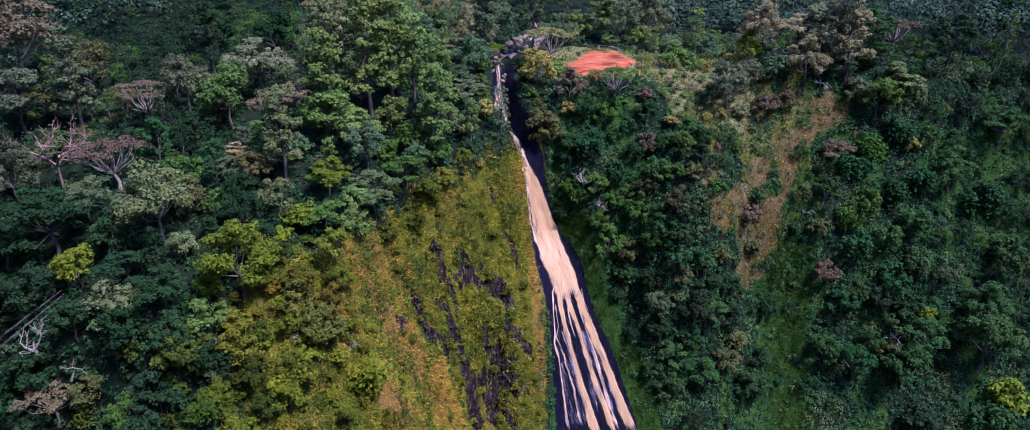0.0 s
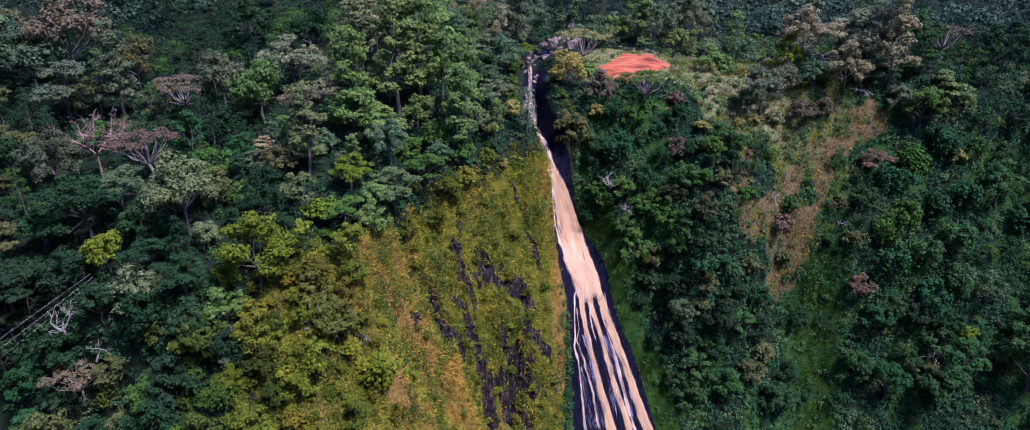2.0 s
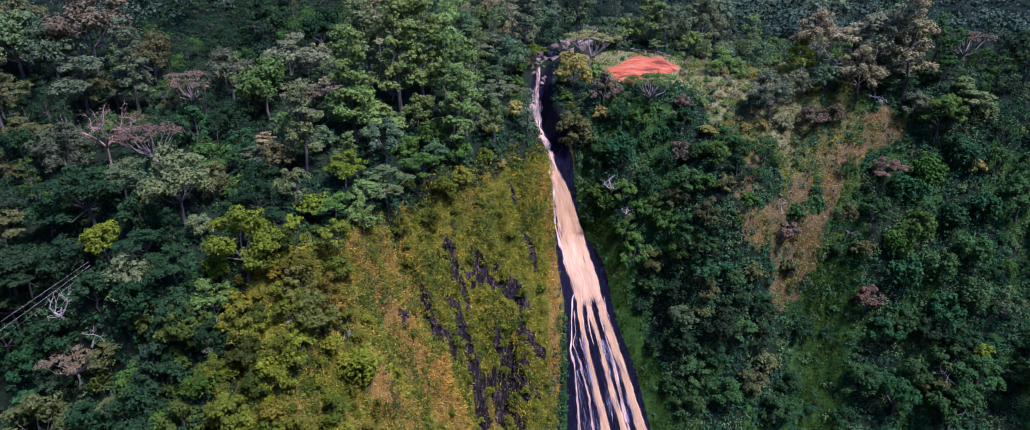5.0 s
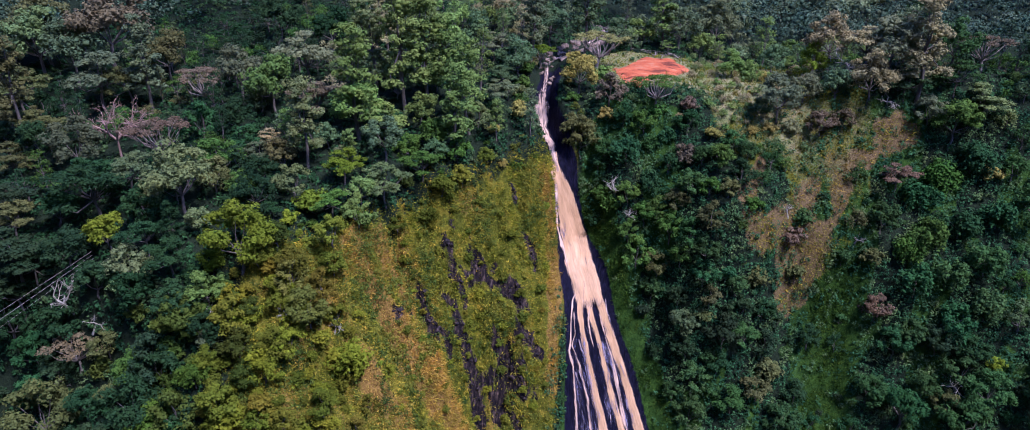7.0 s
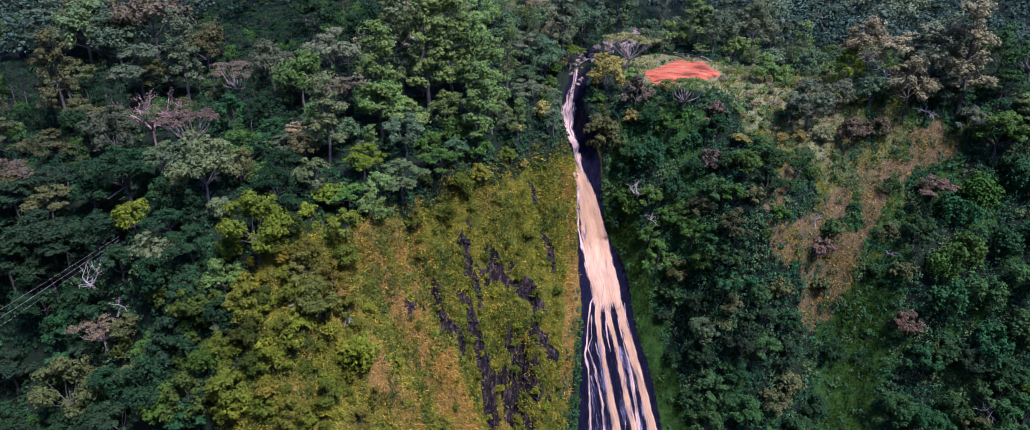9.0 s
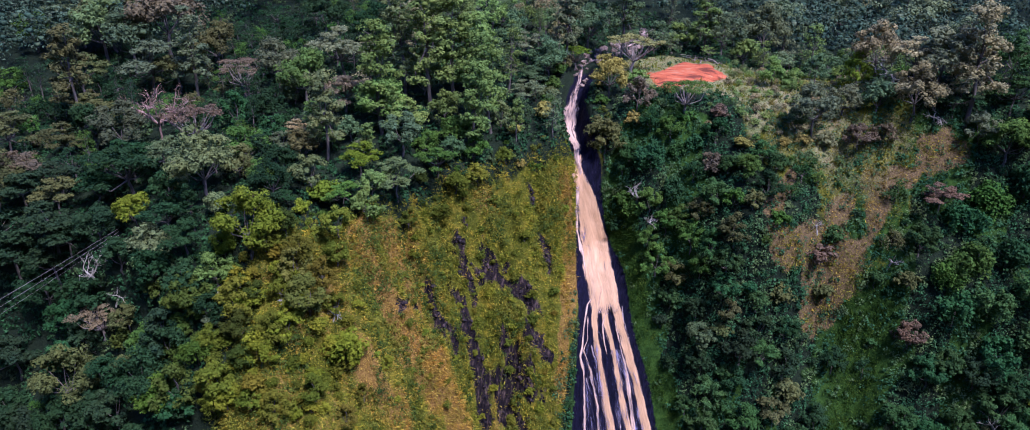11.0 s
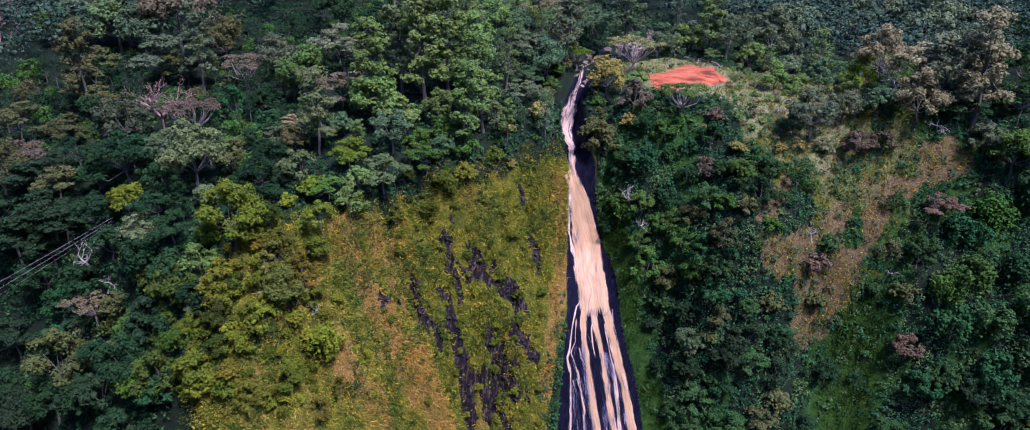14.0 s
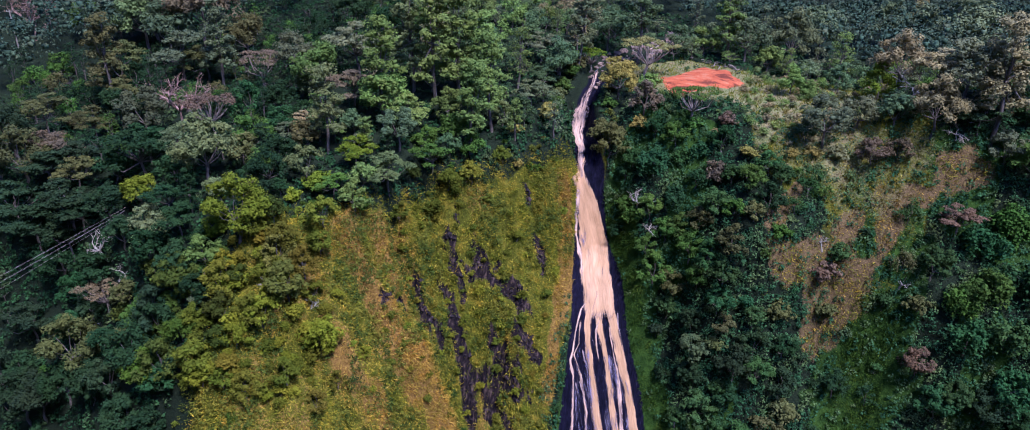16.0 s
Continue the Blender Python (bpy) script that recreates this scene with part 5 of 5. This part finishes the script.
def make_grass():
    rng = np.random.default_rng(31)

    def keep(x, y):
        return np.clip(buttress(x, y) + 0.5 * step(3.0, 0.0, np.abs(y - rim_at(x))) * step(-36, -30, x) * step(6, 3, x), 0, 1) * (1 - 0.93 * step(0.3, 0.7, rockiness(x, y))) * (1 - step(0.0, 0.3, wet_and_shade(x, y)))

    def open_land(x, y):
        gully = step(5.5, 3.5, np.abs(x - 53.5)) * step(131, 126, y) * step(108, 112, y)
        return np.maximum(np.maximum(0.5 * brown_scar(x, y), np.maximum(gully, lush_strip(x, y))), np.maximum(0.4 * meadow(x, y), 0.7 * olive_slope(x, y))) * (1 - cleared(x, y)) * (1 - step(0.0, 0.3, wet_and_shade(x, y)))

    at, n = spread(rng, 84000, -40, 7, 60, 126, keep)
    at2, n2 = spread(rng, 30000, 4, 70, 100, 165, open_land)
    verts, dry = [], dry_grass(at[:, 0], at[:, 1])
    straw = -0.8 + 1.0 * brown_scar(at2[:, 0], at2[:, 1]) + 0.5 * meadow(at2[:, 0], at2[:, 1]) + 0.62 * olive_slope(at2[:, 0], at2[:, 1])
    at, n, dry = np.concatenate([at, at2]), np.concatenate([n, n2]), np.concatenate([dry, straw])
    tuft = 0.5 + 1.1 * np.clip(0.45 + fbm(at[:, 0] / 1.6, at[:, 1] / 1.6, 95, 3), 0, 1)[:, None]
    for _ in range(3):
        lean = unit(n * 0.9 + rng.normal(size=at.shape) * 0.55 + (0, 0, 0.35))
        side = unit(np.cross(lean, rng.normal(size=at.shape))) * rng.uniform(0.03, 0.065, (len(at), 1))
        foot = at + rng.normal(size=at.shape) * 0.22
        tip = foot + lean * rng.uniform(0.25, 0.75, (len(at), 1)) * tuft - (0, 0, 0.12)
        verts.append(np.stack([foot - side - n * 0.05, foot + side - n * 0.05, tip], axis=1))
    verts = np.stack(verts, axis=1).reshape(-1, 3)
    me = mesh_from("grass", verts, np.arange(len(verts)).reshape(-1, 3), grass_material("long_grass"))
    layer = me.attributes.new("dry", "FLOAT", "POINT")
    layer.data.foreach_set("value", np.repeat(dry, 9).astype(np.float32))
    return tagged(new("grass", me), "long green and straw-coloured grass on the cliff", "grass", kind="stuff")


def undergrowth_material(name, tones):
    m = Nodes(name)
    geo = m.node("ShaderNodeNewGeometry")
    tone = m.ramp(m.noise(0.22, 4), list(zip((0.3, 0.5, 0.68), tones)))
    leafy = m.ramp(geo.outputs["Random Per Island"], [(0.0, (0.5, 0.5, 0.5)), (1.0, (1.5, 1.5, 1.5))])
    m.finish(m.mix(1.0, tone, leafy, "MULTIPLY"), 0.7, 0.05)
    return m.mat


def make_undergrowth():
    rng = np.random.default_rng(32)
    # darker copy for the forest floor: shade of the gaps put into the colour
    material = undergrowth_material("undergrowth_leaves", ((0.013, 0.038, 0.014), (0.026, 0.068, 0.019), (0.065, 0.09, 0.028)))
    bright = undergrowth_material("wall_leaves", ((0.016, 0.050, 0.020), (0.034, 0.088, 0.028), (0.095, 0.13, 0.036)))
    yellow = undergrowth_material("cliff_shrub_leaves", ((0.018, 0.038, 0.006), (0.060, 0.084, 0.008), (0.17, 0.155, 0.010)))

    def on_wall(x, y):
        bare = np.maximum(step(0.0, 0.3, wet_and_shade(x, y)), np.maximum(0.75 * step(0.3, 0.7, brown_scar(x, y)), step(0.2, 0.6, cleared(x, y))))
        gully = step(5.5, 3.5, np.abs(x - 53.5)) * step(131, 126, y)
        return step(3, 6, x) * (1 - bare) * (1 - 0.85 * gully) * (1 - 0.9 * lush_strip(x, y)) * (1 - 0.35 * olive_slope(x, y)) * step(6, 0, y - rim_at(x)) * (1 - 0.6 * meadow(x, y))

    def under_trees(x, y):
        return (1 - step(0.0, 0.3, cleared(x, y))) * (1 - np.maximum(buttress(x, y), np.maximum(0.93 * meadow(x, y), step(0.0, 0.3, wet_and_shade(x, y))))) * (1 - step(3.6, 2.6, np.abs(x - np.interp(y, BED_IN, BED_X))) * step(138, 141, y) * step(182, 176, y)) * step(-1, 2, y - rim_at(x) + 40 * (x < -36))

    def on_buttress(x, y):
        patch = step(-0.2, 0.2, fbm(x / 5.0, y / 5.0, 91, 3) + 0.25 * step(-22, -28, x))
        return buttress(x, y) * patch * (1 - step(0.2, 0.5, rockiness(x, y))) * (1 - step(0.0, 0.3, wet_and_shade(x, y)))

    for name, label, area, keep, count, each, size in (
            ("undergrowth", "dense low green shrubs and creepers on the cliff", (2, 125, 100, 152), on_wall, 13000, 14, 0.34),
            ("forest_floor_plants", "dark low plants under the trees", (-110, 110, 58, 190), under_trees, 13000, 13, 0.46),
            ("cliff_shrubs", "low yellow-green shrubs in the long grass", (-42, 4, 60, 122), on_buttress, 5200, 15, 0.26)):
        at, n = spread(rng, count, *area, keep)
        big = rng.uniform(0.35, 0.95, (count, 1, 1))
        d = unit(rng.normal(size=(count, each, 3)) + n[:, None, :] * 1.1)
        p = (at[:, None, :] + d * big).reshape(-1, 3)
        facing = (d + 0.4 * rng.normal(size=d.shape)).reshape(-1, 3) + (0, 0, 0.3)
        data = leaves(p, facing, rng.uniform(0.6, 1.4, len(p)) * size, rng)
        tagged(new(name, mesh_from(name, *data, yellow if name == "cliff_shrubs" else bright if name == "undergrowth" else material)), label, "undergrowth", kind="stuff")


def make_far_woods():
    """The woods beyond: crowns too far and too many to tell apart."""
    rng = np.random.default_rng(33)
    out, made = [], []
    for _ in range(16000):
        far, turn = rng.uniform(120, 285), rng.uniform(-1.05, 0.66)
        x, y = 20 + far * math.sin(turn), far * math.cos(turn)
        if y < 62 or len(made) >= 1500 or (far > 262 and x < 10) or (far < WOODS_END and -130 < x < 125 and y < 200) or ground(x, y) < 30:
            continue
        if any((x - a) ** 2 + (y - b) ** 2 < 17 for a, b in made):
            continue
        made.append((x, y))
        z = float(ground(x, y))
        r, h = rng.uniform(3.2, 5.2), rng.uniform(6.5, 11.0)
        for _ in range(5):
            c = np.array((x, y, z + h)) + unit(rng.normal(size=3)) * r * (0.55, 0.55, 0.4)
            out.append(sprays(rng, c, (r * 0.55, r * 0.55, r * 0.42), 38, 0.52, loose=0.45))
            out.append((c + CUBE * r * 0.16, CUBE_FACES))
    me = mesh_from("far_woods", *join(out), undergrowth_material("far_leaves", ((0.030, 0.056, 0.036), (0.050, 0.084, 0.044), (0.095, 0.112, 0.055))))
    return tagged(new("far_woods", me), "distant unbroken green woodland on the hill", "forest", kind="stuff")


def stone(rng, size, tall):
    """A broken block: a box with its corners pushed about and its edges cut."""
    bm = bmesh.new()
    bmesh.ops.create_cube(bm, size=1.0)
    bmesh.ops.bevel(bm, geom=bm.edges[:], offset=0.16, segments=1, affect="EDGES")
    for v in bm.verts:
        v.co = Vector((v.co.x * size[0], v.co.y * size[1], v.co.z * size[2])) + Vector(rng.normal(size=3) * 0.11 * min(size))
        v.co.x += 0.25 * v.co.z * tall
    me = bpy.data.meshes.new("rock")
    bm.to_mesh(me)
    bm.free()
    return me


def rock_material(name, light, mid, dark):
    m = Nodes(name)
    info = m.node("ShaderNodeObjectInfo")
    fac = m.noise(1.6, 6, 0.68, m.coords((1.6, 1.6, 0.6)))
    colour = m.ramp(fac, [(0.3, dark), (0.52, mid), (0.75, light)])
    tone = m.ramp(info.outputs["Random"], [(0.0, (0.6, 0.6, 0.6)), (1.0, (1.35, 1.3, 1.3))])
    m.bump(m.noise(4.0, 6, 0.7), 0.12)
    return m.finish(m.mix(1.0, colour, tone, "MULTIPLY"), 0.8, 0.3)


def make_rocks():
    rng = np.random.default_rng(41)
    dark = rock_material("cliff_rock", (0.15, 0.095, 0.08), (0.020, 0.014, 0.014), (0.005, 0.004, 0.006))
    pale = rock_material("stream_rock", (0.50, 0.36, 0.26), (0.27, 0.20, 0.145), (0.06, 0.048, 0.04))
    blocks = [stone(rng, rng.uniform(0.5, 1.0, 3) * (0.9, 0.8, 1.7), rng.uniform(-1, 1)) for _ in range(12)]
    rounds = [stone(rng, rng.uniform(0.6, 1.1, 3) * (1.2, 1.0, 0.7), 0) for _ in range(8)]
    for me in blocks:
        me.materials.append(dark)
    for me in rounds:
        me.materials.append(pale)
    for line, wide in zip(SEAMS, SEAM_WIDE):
        (ax, ay), (bx, by) = line[0], line[-1]
        top = tagged(new("rock_outcrop"), "jagged dark purple-brown rock breaking through grass", "rock")
        top.location = (ax, ay, float(ground(ax, ay)))
        length = sum(math.hypot(q[0] - p[0], q[1] - p[1]) for p, q in zip(line, line[1:]))
        for _ in range(int(10 + length * 5.5)):
            k = rng.integers(0, len(line) - 1)
            s = rng.random()
            x = line[k][0] * (1 - s) + line[k + 1][0] * s + rng.normal() * wide * 0.36
            y = line[k][1] * (1 - s) + line[k + 1][1] * s + rng.normal() * wide * 0.5
            ob = new("rock", blocks[rng.integers(0, len(blocks))])
            ob.parent = top
            z = float(ground(x, y))
            ob.matrix_basis = Matrix.Translation((x - ax, y - ay + 0.1, z - float(ground(ax, ay)))) @ Euler((rng.normal() * 0.3 - 0.35, rng.normal() * 0.3, rng.uniform(0, 6.28))).to_matrix().to_4x4() @ Matrix.Scale(0.22 + 0.7 * rng.random() ** 2, 4)
    bank = tagged(new("stream_rocks"), "pale boulders lying along the stream bed", "rock")
    for k in range(120):
        y = rng.uniform(153, 180) if k > 12 else rng.uniform(146, 153)
        x = float(np.interp(y, BED_IN, BED_X)) + rng.choice((-1, 1)) * rng.uniform(0.7, 1.5 if y < 153 else 3.2)
        ob = new("rock", rounds[rng.integers(0, len(rounds))])
        ob.parent = bank
        ob.matrix_basis = Matrix.Translation((x, y, float(ground(x, y)) + 0.05)) @ Euler(rng.normal(size=3) * 0.4).to_matrix().to_4x4() @ Matrix.Scale(rng.uniform(0.4, 0.8 if y < 153 else 1.5), 4)


make_rocks()
make_grass()
make_undergrowth()
make_far_woods()

# ---- dead trees, wires and what lies in the clearing ----
DEAD = ((-60.1, 77.4, 3.7), (52.3, 144.8, 4.6), (12.5, 126.6, 3.6), (15.3, 124.8, 2.0), (60.0, 141.3, 2.1), (-37.0, 76.3, 1.3), (-56.3, 76.3, 2.1), (75.8, 122.2, 2.5), (43.5, 128.0, 1.7), (-61.7, 73.2, 1.8), (-27.0, 77.2, 1.5), (56.1, 129.9, 2.1), (-21.5, 79.5, 1.5))


def dead_tree(rng, x, y, size):
    out = []
    for k in range(4):
        a = 1.57 * k + rng.uniform(-0.5, 0.5)
        twigs(rng, np.array((0, 0, size * 0.55)), unit(np.array((math.cos(a), math.sin(a), 0.55))), size * 0.55, 0.05 + 0.024 * size, 2, out)
    out.append(tube([(0, 0, -0.8), (0.1, 0, size * 0.3), (0, 0, size * 0.6)], [0.10 + 0.045 * size, 0.08 + 0.038 * size, 0.06 + 0.034 * size], 6))
    ob = new("dead_tree", smooth(mesh_from("dead_tree", *join(out), DEAD_WOOD)))
    ob.location = (x, y, float(ground(x, y)))
    ob.rotation_euler = (rng.normal() * 0.2 + 0.3, rng.normal() * 0.2, rng.uniform(0, 6.28))
    return tagged(ob, "bleached leafless dead tree with forked branches", "dead tree", group="dead trees")


def make_dead_trees():
    rng = np.random.default_rng(51)
    for x, y, size in DEAD:
        dead_tree(rng, x, y, size * 0.95)


make_dead_trees()


def make_pole(x, y, tall):
    """A wooden pole with a crossarm."""
    top = tagged(new("utility_pole"), "weathered wooden utility pole with a crossarm", "pole")
    top.location = (x, y, float(ground(x, y)))
    part("post", tube([(0, 0, -1), (0, 0, tall * 0.5), (0.1, 0, tall)], [0.19, 0.17, 0.13], 8), DEAD_WOOD, top)
    part("crossarm", tube([(-1.0, 0, tall - 0.5), (1.1, 0, tall - 0.5)], [0.08, 0.08], 5), DEAD_WOOD, top, "short wooden crossarm")
    for k in (-0.85, 0.95):
        part("insulator", tube([(k, 0, tall - 0.45), (k, 0, tall - 0.3), (k, 0, tall - 0.2)], [0.05, 0.09, 0.04], 6), DEAD_WOOD, top, "small pale insulator")
    return top.location + Vector((0, 0, tall - 0.2))


WIRE = bark_material("bare_wire", (0.36, 0.31, 0.28), (0.22, 0.19, 0.17))


def wire(a, b, sag, thick=0.022):
    a, b = np.asarray(a, float), np.asarray(b, float)
    s = np.linspace(0, 1, 25)[:, None]
    line = a * (1 - s) + b * s - np.array((0, 0, 1.0)) * sag * 4 * s * (1 - s)
    me = smooth(mesh_from("wire", *tube(list(line), [thick] * 25, 4), WIRE))
    return tagged(new("wire", me), "thin pale overhead wire above the trees", "wire", group="overhead wires")


def make_wires():
    far = make_pole(-138.0, 120.5, 9.0)
    out = make_pole(-170.0, 98.0, 9.0)
    wire(far + Vector((-0.8, 0, 0)), out + Vector((-0.8, 0, 0)), 0.8)
    wire(far + Vector((0.8, 0, 0)), (-103.0, 136.5, float(ground(-103.0, 136.5)) + 9.0), 0.6)
    low = Vector((-57.0, 80.0, float(ground(-57.0, 80.0)) + 2.6))
    beyond = make_pole(-97.0, 40.0, 38.0)
    for k in range(5):
        side = Vector((-0.9 + 0.45 * k, 0.9 - 0.45 * k, 0.25 * (k % 2)))
        wire(low + side, beyond + side * 5.0, 0.6, 0.013)


def make_clearing():
    """Cut branches and scraps beside the red earth."""
    rng = np.random.default_rng(61)
    heap = tagged(new("brush_heap"), "heap of cut branches and pale scraps beside red earth", "brush heap")
    heap.location = (20.0, 159.0, float(ground(20.0, 159.0)))
    for _ in range(34):
        x, y = 20 + rng.normal() * 3.6, 159.0 + rng.normal() * 1.3
        d = unit(np.array((rng.normal(), rng.normal(), rng.normal() * 0.3))) * rng.uniform(0.3, 0.9)
        z = float(ground(x, y)) + rng.uniform(0.05, 0.7) - heap.location[2]
        c = np.array((x - 20.0, y - 159.0, z))
        part("branch", tube([c - d, c + (0, 0, 0.1), c + d], [0.09, 0.08, 0.04], 5), PALE_BARK if rng.random() < 0.4 else BARK, heap)


make_wires()
make_clearing()
